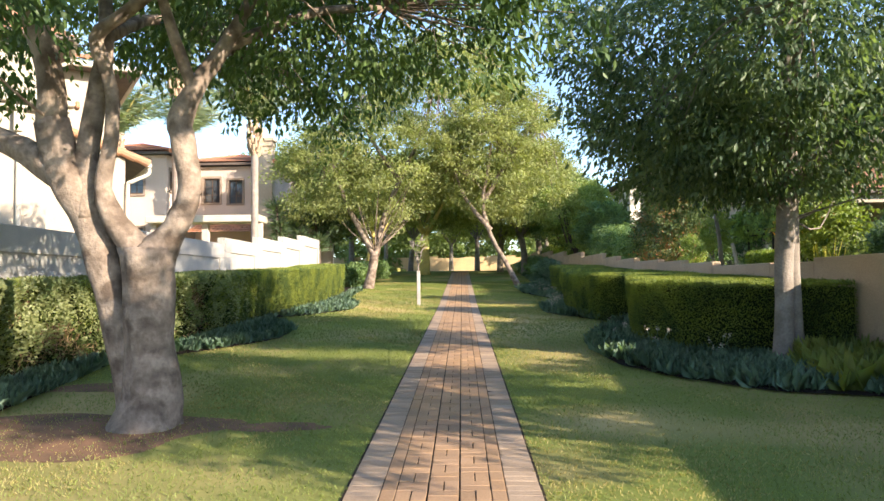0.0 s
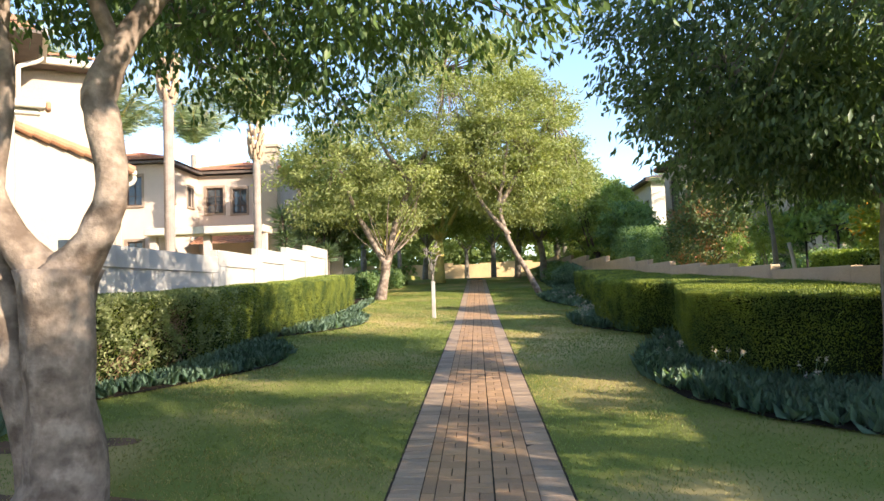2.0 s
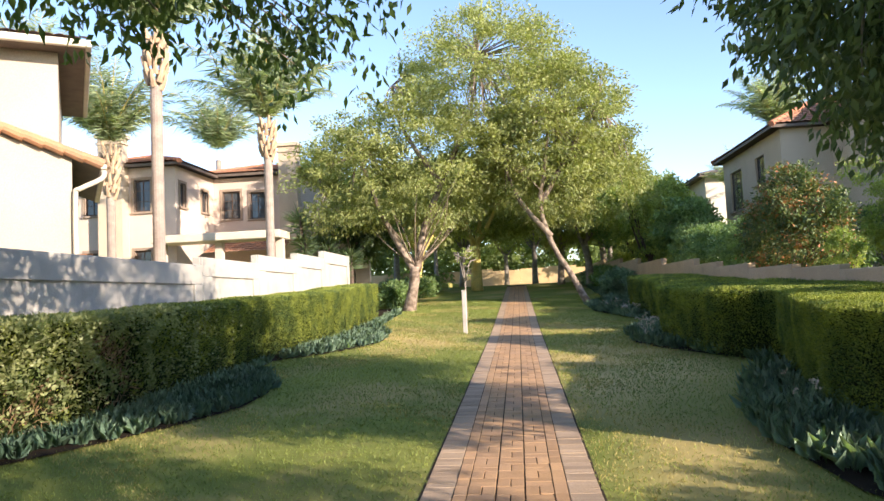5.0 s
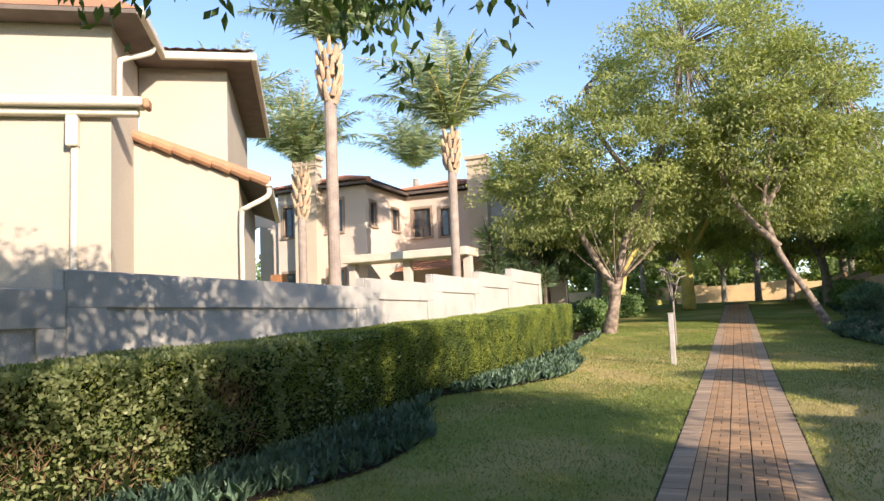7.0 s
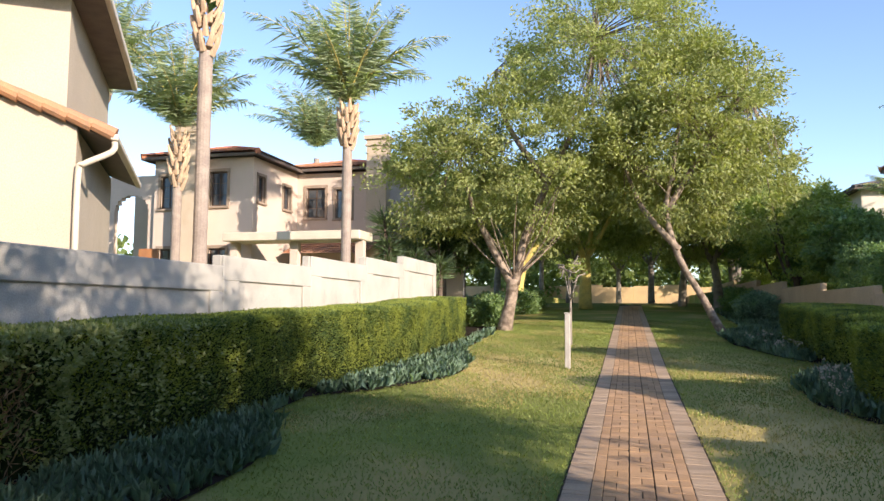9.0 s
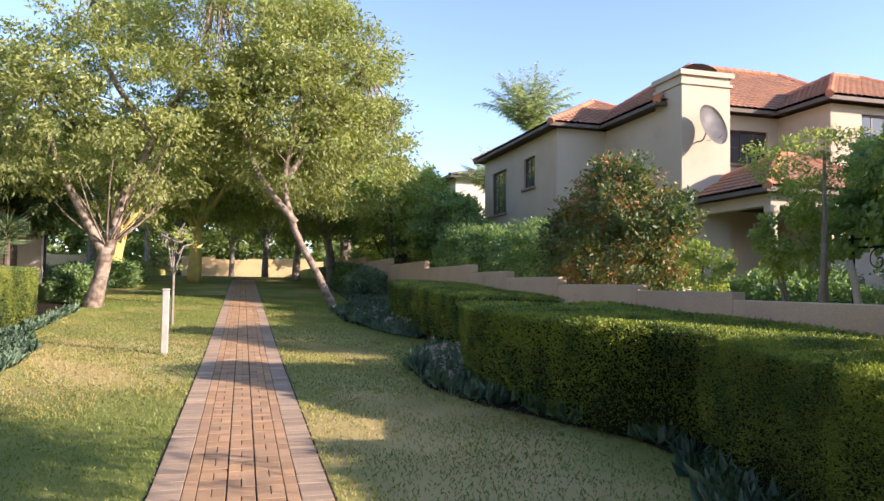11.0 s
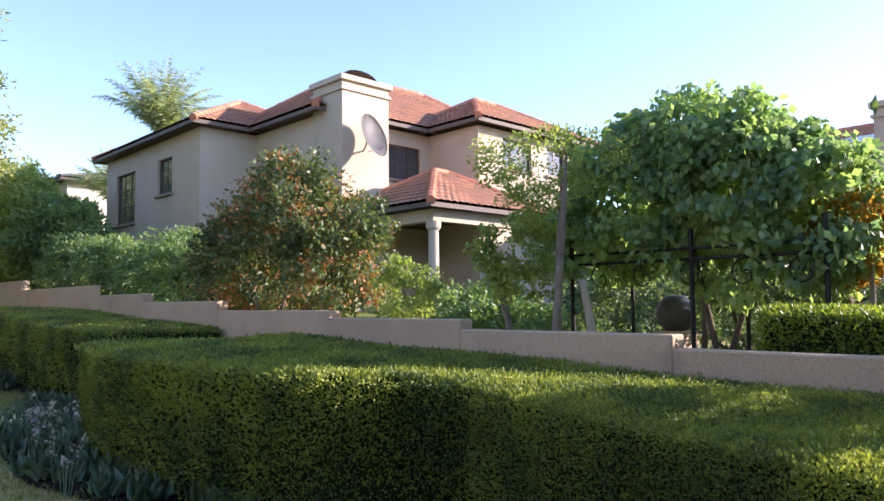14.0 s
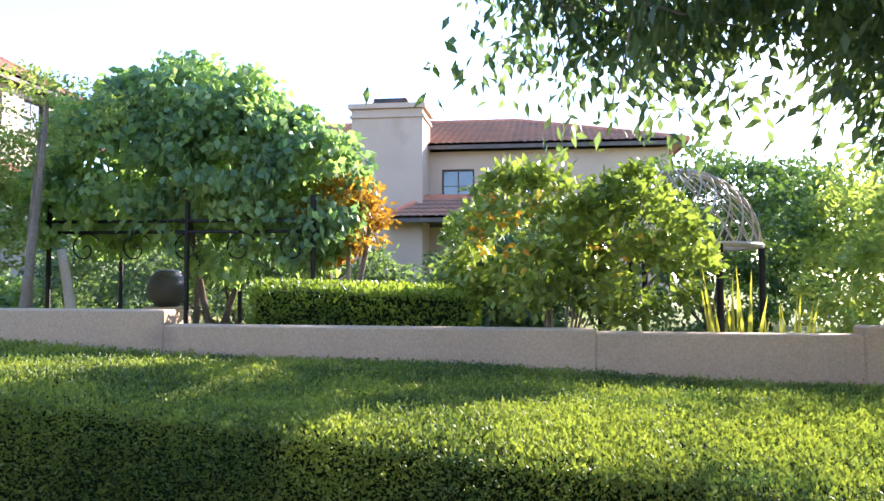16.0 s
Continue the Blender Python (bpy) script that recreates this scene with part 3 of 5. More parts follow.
tufts("clump_plants", [(4.6, 10.4), (5.0, 12.6)], [(5.9, 10.3), (5.9, 12.6)], 60, 0.42, L_LIGHT, "bright yellow-green strappy plants beside the hedge end", 7, width=0.02)


def stalk_flowers(spots, label, seed):
    """Thin upright stalks with small pale blooms, each clump a plant of its own."""
    rng = np.random.default_rng(seed)
    for x, y in spots:
        plant = thing("border_flower", (x, y, gz(x, y)), label, "flower", group="flowers in the border")
        bm, C = bmesh.new(), []
        for k in range(5):
            a, r, h = rng.random() * 6.28, rng.uniform(0.02, 0.16), rng.uniform(0.3, 0.52)
            top = Vector((math.cos(a) * r * 1.6, math.sin(a) * r * 1.6, h))
            tube(bm, [Vector((math.cos(a) * r * 0.4, math.sin(a) * r * 0.4, 0)), top * 0.6 + Vector((0, 0, 0.03)), top], [0.005, 0.004, 0.003], 4)
            C += [tuple(top + Vector(rng.normal(0, 0.02, 3))) for _ in range(9)]
        part("stem", bm, L_BED, plant)
        C = np.array(C)
        leaves("bloom", C, rng.normal(size=C.shape) + np.array([0, 0, 0.6]), 0.035, 0.03, M_PETAL, plant, "small pinkish white blooms", kind="stuff", rng=rng)


M_PETAL = leaf_mat("petals", (0.36, 0.28, 0.28), (0.6, 0.54, 0.52), 0.3)
stalk_flowers([(2.95, 23.9), (3.1, 24.7), (3.25, 25.3), (3.5, 25.0), (2.9, 24.5), (3.4, 25.9), (3.6, 30.0), (3.55, 31.2), (3.7, 31.9), (3.4, 32.4), (3.3, 33.4), (2.75, 22.9), (3.0, 15.2), (3.2, 13.4), (3.9, 12.6)], "thin stalks with small pale blooms in the border bed", 8)

# ---------------------------------------------------------------- trees


def limbs(name, parent, origin, branches, material, sides=12, wob=0.12, label=""):
    bm = bmesh.new()
    for k, (pts, rad) in enumerate(branches):
        tube(bm, [Vector(p) - origin for p in pts], rad, sides if rad[0] > 0.06 else 6, wob if rad[0] > 0.05 else 0.0, seed=k * 3.7)
    return part(name, bm, material, parent, label, smooth=True)


def twigs_to(rng, clusters, anchors, n, r=0.02):
    """Thin boughs from the nearest limb ends to some leaf clusters."""
    out = []
    A = np.array(anchors)
    for c in clusters[rng.choice(len(clusters), min(n, len(clusters)), replace=False)]:
        a = A[np.argmin(((A - c) ** 2).sum(1))]
        m = (a + c) / 2 + rng.normal(size=3) * 0.15 + np.array([0, 0, 0.1])
        out.append(([tuple(a), tuple(m), tuple(c)], [r, r * 0.6, r * 0.2]))
    return out


def tree(name, base, branches, blobs, clusters, per, spread, leaf, size, bark, label, seed, anchors=None, droop=0.5, under=0.35, twigs=60, sides=12, wob=0.12, width=0.4, twig_r=0.02, extra=()):
    rng = np.random.default_rng(seed)
    root = thing(name, base, label, "tree")
    o = Vector(base)
    C, D, cl = crown_points(rng, blobs, clusters, per, spread, droop, under)
    for ex, ey, ez, er, en in extra:
        k = 22
        cc = np.array((ex, ey, ez)) + rng.normal(size=(en, 3)) * er * np.array((1, 1, 0.45))
        C = np.concatenate([C, np.repeat(cc, k, 0) + rng.normal(size=(en * k, 3)) * 0.13])
        dd = rng.normal(size=(en * k, 3)) * 0.6
        dd[:, 2] -= 1.0
        D, cl = np.concatenate([D, dd]), np.concatenate([cl, cc])
    anchors = anchors or [b[0][-1] for b in branches]
    limbs("trunk", root, o, branches, bark, sides, wob)
    limbs("branchwork", root, o, twigs_to(rng, cl, anchors, twigs, twig_r), bark, 6, 0)["kind"] = "stuff"
    leaves("crown", C - np.array(o), D, size, size * width, leaf, root, kind="stuff", rng=rng)
    return root


def at_(x, y, h=0.0):
    return (x, y, gz(x, y) + h)


# the near tree with two grown-together stems beside the path
T1 = [([(-3, 8.99, 0.14), (-2.95, 8.97, 0.54), (-2.98, 8.97, 1.14), (-3, 8.97, 1.64), (-3, 8.97, 2.04)], [0.4, 0.28, 0.235, 0.25, 0.3]),
      ([(-3.12, 9.07, 0.29), (-3.25, 9.07, 0.94), (-3.42, 9.05, 1.64), (-3.58, 9.02, 2.24), (-3.85, 8.97, 2.79), (-4, 8.97, 3.34)], [0.2, 0.17, 0.16, 0.17, 0.18, 0.16]),
      ([(-4, 8.97, 3.24), (-4, 8.92, 3.84), (-4.2, 8.77, 4.64), (-4.5, 8.47, 5.64)], [0.15, 0.12, 0.1, 0.06]),
      ([(-3.8, 8.99, 2.69), (-4.2, 9.02, 2.99), (-4.6, 9.12, 3.19), (-5.4, 9.37, 3.54), (-6.2, 9.57, 4.24)], [0.15, 0.14, 0.12, 0.1, 0.05]),
      ([(-2.98, 8.97, 1.94), (-2.72, 8.97, 2.24), (-2.58, 8.97, 2.64), (-2.66, 8.99, 3.09), (-2.7, 9.02, 3.34), (-2.56, 9.07, 3.69), (-2.3, 9.17, 4.14), (-1.9, 9.37, 5.04)], [0.2, 0.13, 0.11, 0.12, 0.12, 0.1, 0.075, 0.05]),
      ([(-2.58, 9.05, 3.64), (-2.7, 8.87, 4.14), (-2.9, 8.67, 4.94)], [0.07, 0.06, 0.04]),
      ([(-3.05, 8.97, 1.99), (-3.3, 8.89, 2.29), (-3.42, 8.87, 2.64), (-3.34, 8.87, 3.14), (-3.34, 8.87, 3.64), (-3.5, 8.87, 4.14), (-3.2, 8.77, 4.34), (-2.6, 8.57, 4.64)], [0.16, 0.12, 0.085, 0.07, 0.065, 0.07, 0.065, 0.05]),
      ([(-3.6, 8.99, 2.34), (-3.66, 9.02, 2.94), (-3.6, 9.07, 3.54), (-3.5, 9.07, 4.24), (-3.6, 9.17, 5.24)], [0.14, 0.12, 0.1, 0.08, 0.05]),
      ([(-2.3, 9.17, 4.14), (-1.5, 10.07, 4.84), (-0.8, 11.07, 5.24)], [0.07, 0.05, 0.03]),
      ([(-3.5, 9.07, 4.24), (-3.6, 10.77, 5.04), (-3.4, 12.77, 5.24)], [0.08, 0.06, 0.03])]
tree("tree", (-3.0, 9.0, gz(-3, 9) - 0.05), T1,
     [(-1.0, 10.0, 5.1, 2.4, 2.6, 1.2), (-3.4, 9.6, 6.4, 3.6, 3.6, 1.9), (-3.6, 12.2, 5.8, 2.2, 2.2, 1.1), (-1.7, 12.4, 5.8, 2.0, 2.0, 1.0), (-5.6, 9.8, 5.2, 1.9, 2.6, 1.7), (-4.6, 7.2, 4.9, 1.6, 1.6, 1.2), (0.2, 8.2, 5.4, 1.4, 1.6, 1.0), (-1.3, 7.3, 4.9, 1.5, 1.4, 0.8), (0.6, 6.2, 5.7, 1.6, 1.5, 0.8)],
     620, 85, 0.3, L_BIG, 0.125, M_BARK, "mature broad-leaved tree with twin pale mottled stems beside the brick path", 11, droop=0.9, under=0.75, twigs=220, sides=20, wob=0.2, width=0.42,
     extra=[(-2.0, 13.7, 4.45, 0.5, 30), (-2.9, 12.6, 4.35, 0.4, 20), (-0.4, 11.5, 4.7, 0.6, 26), (-1.6, 12.2, 4.8, 0.6, 26), (0.6, 9.7, 4.5, 0.5, 22)])

T2 = [([(4.72, 12.32, 0.24), (4.76, 12.37, 1.04), (4.84, 12.47, 2.04), (4.9, 12.47, 2.64), (5, 12.57, 4.24), (5.1, 12.67, 6.54)], [0.17, 0.13, 0.13, 0.15, 0.13, 0.07]),
      ([(5, 12.52, 0.29), (4.98, 12.49, 0.94), (4.95, 12.47, 1.74), (4.95, 12.47, 2.54)], [0.14, 0.1, 0.1, 0.1]),
      ([(4.9, 12.47, 2.64), (4.3, 12.87, 3.64), (3.4, 13.47, 4.64)], [0.09, 0.07, 0.04]),
      ([(4.95, 12.52, 2.94), (5.8, 12.47, 3.84), (6.8, 12.67, 4.84)], [0.09, 0.07, 0.04]),
      ([(4.95, 12.52, 3.14), (5, 14.27, 4.24), (4.9, 15.7, 4.64), (4.85, 16.5, 4.44)], [0.08, 0.06, 0.04, 0.02]),
      ([(4.9, 12.47, 3.04), (4.4, 11.07, 4.04), (4, 9.87, 4.84)], [0.08, 0.06, 0.04])]
tree("tree", at_(4.85, 12.42, -0.05), T2,
     [(4.8, 12.4, 5.6, 3.2, 3.0, 2.5), (3.3, 13.0, 5.0, 1.8, 2.2, 1.4), (6.1, 12.0, 5.9, 1.9, 2.0, 1.5), (5.2, 14.9, 4.5, 1.6, 1.5, 0.8), (4.6, 10.7, 4.8, 1.9, 1.3, 1.3), (5.2, 12.2, 3.5, 2.2, 2.2, 0.7), (3.1, 12.6, 4.0, 1.2, 1.5, 0.9), (4.4, 13.0, 3.4, 1.8, 1.6, 0.55)],
     760, 95, 0.3, L_DARK, 0.112, M_BARK_GREY, "dense dark-leaved tree with a forked grey trunk beside the bulging hedge", 12, droop=0.9, under=0.9, twigs=160, width=0.4,
     extra=[(4.8, 15.4, 3.95, 0.4, 40), (5.2, 15.1, 3.8, 0.6, 60), (5.8, 15.6, 4.2, 0.5, 50), (5.1, 15.2, 4.8, 0.7, 80), (5.8, 15.9, 5.2, 0.7, 60), (3.9, 14.2, 4.0, 0.5, 26)])

# the pair of fine-leaved trees that arch over the path
T3 = [([at_(-4.6, 38.5, -0.1), at_(-4.4, 38.5, 0.9), at_(-4.25, 38.5, 1.9)], [0.3, 0.22, 0.23]),
      ([at_(-4.3, 38.5, 1.7), at_(-5.0, 38.5, 3.0), at_(-5.8, 38.6, 4.6), at_(-6.6, 38.8, 7)], [0.17, 0.13, 0.1, 0.05]),
      ([at_(-4.2, 38.5, 1.7), at_(-3.8, 38.5, 3.5), at_(-3.0, 38.8, 5.5), at_(-1.6, 38.8, 8.5), at_(-1.2, 38.8, 11)], [0.18, 0.15, 0.12, 0.08, 0.04]),
      ([at_(-3.0, 38.8, 5.5), at_(-4.6, 38.8, 8), at_(-5, 38.8, 10)], [0.13, 0.09, 0.05])]
tree("tree", at_(-4.5, 38.5, -0.1), T3, [(-4.4, 39, 7.8, 4.4, 4.4, 3.0), (-0.7, 39.5, 10.6, 4.1, 4.4, 4.0), (-6.6, 38, 6.9, 2.6, 2.8, 2.2)],
     620, 110, 0.42, L_ACACIA, 0.17, M_BARK, "tall airy fine-leaved tree with a forked pale trunk beside the path", 13, droop=0.3, under=0.6, twigs=150, width=0.4, twig_r=0.035)
T4 = [([at_(3.0, 37.4, -0.1), at_(2.35, 37.5, 1.2), at_(1.6, 37.6, 2.6), at_(1.2, 37.8, 4.2), at_(1.4, 37.8, 5.4), at_(1.8, 37.8, 8)], [0.17, 0.12, 0.11, 0.1, 0.09, 0.05]),
      ([at_(1.6, 37.6, 2.9), at_(0.4, 37.8, 4.4), at_(-0.2, 37.8, 6)], [0.12, 0.09, 0.05]),
      ([at_(1.2, 37.8, 4.2), at_(2.6, 38.3, 6.5), at_(4.0, 38.8, 8.5)], [0.12, 0.1, 0.05])]
tree("tree", at_(3.2, 37.4, -0.1), T4, [(2.0, 39.5, 9.0, 3.0, 4.0, 3.4), (3.6, 40, 7.0, 2.2, 3, 2.4), (1.2, 38.6, 7.4, 3.0, 2.8, 2.4)],
     480, 110, 0.42, L_ACACIA, 0.17, M_BARK, "airy fine-leaved tree with a slender trunk leaning over the lawn", 14, droop=0.3, under=0.6, twigs=120, width=0.4, twig_r=0.035)


def simple_tree(x, y, h, r, leaf, bark, label, seed, size=0.3, lean=0.0, clusters=220, per=70, trunk=0.2, low=0.42, name="tree", flat=1.0):
    g = gz(x, y)
    rnd = random.Random(seed)
    tops, br = [], [([(x, y, g - 0.1), (x + lean * 0.3, y, g + h * 0.2), (x + lean, y, g + h * low)], [trunk * 1.3, trunk, trunk * 0.9])]
    for k in range(5):
        a = k * 1.26 + rnd.random()
        e = (x + lean + math.cos(a) * r * 0.5, y + math.sin(a) * r * 0.5, g + h * rnd.uniform(0.6, 0.85))
        br.append(([(x + lean, y, g + h * low * 0.9), (x + lean + math.cos(a) * r * 0.2, y + math.sin(a) * r * 0.2, g + h * (low + 0.1)), e], [trunk * 0.6, trunk * 0.45, trunk * 0.15]))
    cz = g + h * (low + 1) / 2
    rz = h * (1 - low) / 2 * flat
    blobs = [(x + lean, y, cz, r, r, rz)] + [(x + lean + math.cos(a) * r * 0.55, y + math.sin(a) * r * 0.55, cz + rnd.uniform(-0.3, 0.4) * rz, r * 0.55, r * 0.55, rz * 0.6) for a in (rnd.random() * 6.28 for _ in range(4))]
    return tree(name, (x, y, g - 0.1), br, blobs, clusters, per, r * 0.13, leaf, size, bark, label, seed, droop=0.3, under=0.5, twigs=30, sides=8, width=0.42, twig_r=0.03)


FARTREES = [(-2.6, 56, 9, 4.2, 0.0), (4.6, 53, 8, 3.6, -0.3), (-6.2, 52, 8, 3.6, 0.4), (1.6, 70, 9, 4.5, 0.0), (-4.5, 68, 9, 4.5, 0.3), (6.8, 64, 9, 4.6, -0.5), (-9, 62, 9, 4.5, 0.0), (3.2, 60, 8, 3.5, 0.2), (-12, 50, 8, 4, 0), (9, 78, 9, 5, 0), (-1, 82, 9, 5, 0), (-8, 80, 10, 5, 0)]
for k, (x, y, h, r, lean) in enumerate(FARTREES):
    fever = k in (0, 2)
    simple_tree(x, y, h, r, L_ACACIA if k < 8 else L_FAR, M_BARK_FEVER if fever else M_BARK_GREY,
                "yellow-barked fine-leaved tree farther along the path" if fever else "slender fine-leaved tree farther along the lawn", 30 + k, 0.3, lean, 240, 75, 0.34 if fever else 0.22, 0.36)
for k, (x, y, h, r) in enumerate([(7.2, 47, 5.2, 2.6), (7.4, 52, 5.4, 2.6), (8.6, 58, 5.5, 3), (7.8, 40.5, 3.4, 1.5)]):
    simple_tree(x, y, h, r, L_GARDEN if k % 2 else L_LIGHT, M_BARK_DARK, "rounded green garden tree behind the tan wall", 50 + k, 0.2, 0, 260, 80, 0.12, 0.16)
for k, (x, y, h, r) in enumerate([(-7.6, 41, 4.2, 1.8), (-8.0, 46.5, 4.5, 2.0)]):
    simple_tree(x, y, h, r, L_DARK, M_BARK_DARK, "dark many-stemmed tree beyond the end of the grey wall", 60 + k, 0.2, 0, 200, 70, 0.14, 0.4)
simple_tree(-1.75, 33.2, 2.7, 0.5, L_LIGHT, M_BARK_GREY, "young thin sapling on the lawn", 64, 0.08, 0.0, 16, 30, 0.035, 0.5)

simple_tree(7.6, 4.2, 5.0, 2.6, L_DARK, M_BARK_GREY, "dark-leaved garden tree behind the tan wall", 65, 0.15, 0.0, 330, 70, 0.15, 0.36)

# bare reddish earth round the near tree and by the hedge
for cx, cy, rx, ry, sd in ((-3.7, 8.7, 1.5, 1.0, 1), (-4.4, 11.2, 0.8, 0.4, 2), (-1.7, 8.9, 0.5, 0.2, 3), (-4.6, 7.6, 0.8, 0.5, 4)):
    V = [(cx, cy, gz(cx, cy) + 0.012)]
    for k in range(40):
        a = k * math.pi / 20
        f = 1 + 0.35 * noise.noise(Vector((math.cos(a) * 1.5 + sd * 5, math.sin(a) * 1.5, 0)))
        x, y = cx + rx * f * math.cos(a), cy + ry * f * math.sin(a)
        V.append((x, y, gz(0, y) + 0.003))
    tagged(raw("soil_patch", V, [(0, k + 1, (k + 1) % 40 + 1) for k in range(40)], M_SOIL), "bare reddish earth in the lawn", kind="structure")

# ---------------------------------------------------------------- post on the lawn
post = thing("bollard", (-1.42, 27.95, gz(0, 27.95)), "slim pale grey upright post standing on the lawn beside the path", "post")
bm = bmesh.new()
box(bm, -0.06, 0.06, -0.06, 0.06, -0.1, 1.2)
part("shaft", bevelled(bm, 0.012), M_POST, post)
bm = bmesh.new()
box(bm, -0.068, 0.068, -0.068, 0.068, 1.2, 1.23)
part("cap", bevelled(bm, 0.008), M_POST, post)


# ---------------------------------------------------------------- houses
def along(p, q):
    d = Vector((q[0] - p[0], q[1] - p[1], 0))
    ln = d.length
    d.normalize()
    n = Vector((d.y, -d.x, 0))
    return Matrix((((d.x, -n.x, 0, p[0]), (d.y, -n.y, 0, p[1]), (0, 0, 1, 0), (0, 0, 0, 1)))), ln


def house_wall(parent, p, q, z0, z1, material, openings=(), thick=0.24, trim=None, start=0.0):
    """A wall from p to q, its outer face on the line (outside is to the right of the way p to q), with windows (s0, s1, za, zb) set into real openings."""
    m, ln = along(p, q)
    bm = bmesh.new()
    cuts = sorted(openings)
    s = start
    for s0, s1 in sorted({c[:2] for c in cuts}):
        box(bm, s, s0, 0, thick, z0, z1, m)
        z = z0
        for c in [c for c in cuts if c[:2] == (s0, s1)]:
            box(bm, s0, s1, 0, thick, z, c[2], m)
            z = c[3]
        box(bm, s0, s1, 0, thick, z, z1, m)
        s = s1
    box(bm, s, ln, 0, thick, z0, z1, m)
    part("wall", bm, material, parent)
    for s0, s1, za, zb in cuts:
        w, h = s1 - s0, zb - za
        win = thing("window", (0, 0, 0))
        win.parent = parent
        bm = bmesh.new()
        f = 0.06
        for a in ((s0, s0 + f, za, zb), (s1 - f, s1, za, zb), (s0 + f, s1 - f, za, za + f), (s0 + f, s1 - f, zb - f, zb)):
            box(bm, a[0], a[1], 0.09, 0.15, a[2], a[3], m)
        k = 2 if w < 1.5 else 3
        for i in range(1, k):
            box(bm, s0 + w * i / k - 0.022, s0 + w * i / k + 0.022, 0.1, 0.14, za + f, zb - f, m)
        for i in range(1, 3 if h > 1.3 else 2):
            box(bm, s0 + f, s1 - f, 0.105, 0.135, za + h * i / (3 if h > 1.3 else 2) - 0.012, za + h * i / (3 if h > 1.3 else 2) + 0.012, m)
        part("window_frame", bm, M_FRAME, win)
        bm = bmesh.new()
        box(bm, s0 + f, s1 - f, 0.117, 0.123, za + f, zb - f, m)
        part("pane", bm, M_GLASS, win)
        bm = bmesh.new()
        box(bm, s0 + f, s0 + f + w * 0.42, 0.19, 0.2, za + f, zb - f, m)
        part("curtain", bm, M_CURTAIN, win)
        bm = bmesh.new()
        box(bm, s0 - 0.12, s1 + 0.12, -0.09, 0.1, za - 0.1, za - 0.002, m)
        part("window_sill", bevelled(bm, 0.01), trim or M_TRIM, win)
        if trim:
            bm = bmesh.new()
            box(bm, s0 - 0.12, s0, -0.035, 0.05, za, zb + 0.12, m)
            box(bm, s1, s1 + 0.12, -0.035, 0.05, za, zb + 0.12, m)
            box(bm, s0, s1, -0.035, 0.05, zb, zb + 0.12, m)
            part("window_surround", bm, trim, win)


def tiled_slope(parent, a, b, c, d, material):
    """A roof plane from the eave a-b up to the ridge d-c with rounded tiles in overlapping courses."""
    a, b, c, d = map(Vector, (a, b, c, d))
    ln, up = (b - a).length, max((d - a).length, (c - b).length)
    nrm = (b - a).cross((d if (d - a).length > 0.1 else c) - a).normalized()
    nu, courses = max(2, int(ln / 0.07)), max(1, int(up / 0.36))
    V, F = [], []
    rows = []
    for k in range(courses):
        rows += [(k / courses, 0.035), ((k + 1) / courses - 0.001, 0.0)]
    for v, lift in rows:
        l, r = a.lerp(d, v), b.lerp(c, v)
        w = (r - l).length
        for i in range(nu + 1):
            u = i / nu
            s = (u * w + (ln - w) * 0.5)
            V.append(l.lerp(r, u) + nrm * (lift + 0.035 * abs(math.sin(math.pi * s / 0.24))))
    n = nu + 1
    for j in range(len(rows) - 1):
        for i in range(nu):
            F.append((j * n + i, j * n + i + 1, (j + 1) * n + i + 1, (j + 1) * n + i))
    raw("roof_tiles", V, F, material, parent, kind="stuff")


def ridge_line(parent, a, b, material, r=0.13):
    a, b = Vector(a), Vector(b)
    n = max(1, int((b - a).length / 0.38))
    bm = bmesh.new()
    for k in range(n):
        tube(bm, [a.lerp(b, k / n), a.lerp(b, (k + 1) / n + 0.01)], [r, r * 0.88], 8)
    part("ridge", bm, material, parent, kind="stuff")


def hip_roof(parent, x0, x1, y0, y1, z, rise, tile=None, ridge=None):
    tile, ridge = tile or M_TILE, ridge or M_RIDGE
    w, d = x1 - x0, y1 - y0
    h = min(w, d) / 2
    if d > w:
        r0, r1 = (x0 + h, y0 + h, z + rise), (x0 + h, y1 - h, z + rise)
    else:
        r0, r1 = (x0 + h, y0 + h, z + rise), (x1 - h, y0 + h, z + rise)
    A, B, C, D = (x0, y0, z), (x1, y0, z), (x1, y1, z), (x0, y1, z)
    if d > w:
        quads = [(A, B, r0, r0), (B, C, r1, r0), (C, D, r1, r1), (D, A, r0, r1)]
        hips = [(A, r0), (B, r0), (C, r1), (D, r1), (r0, r1)]
    else:
        quads = [(A, B, r1, r0), (B, C, r1, r1), (C, D, r0, r1), (D, A, r0, r0)]
        hips = [(A, r0), (B, r1), (C, r1), (D, r0), (r0, r1)]
    for q in quads:
        tiled_slope(parent, *q, tile)
    for p, q in hips:
        if (Vector(p) - Vector(q)).length > 0.3:
            ridge_line(parent, p, q, ridge)
    bm = bmesh.new()
    box(bm, x0 + 0.02, x1 - 0.02, y0 + 0.02, y1 - 0.02, z - 0.05, z - 0.02)
    for e in ((x0, x1, y0, y0 + 0.04), (x0, x1, y1 - 0.04, y1), (x0, x0 + 0.04, y0 + 0.04, y1 - 0.04), (x1 - 0.04, x1, y0 + 0.04, y1 - 0.04)):
        box(bm, *e, z - 0.15, z - 0.051)
    part("eaves_board", bm, M_FASCIA, parent)


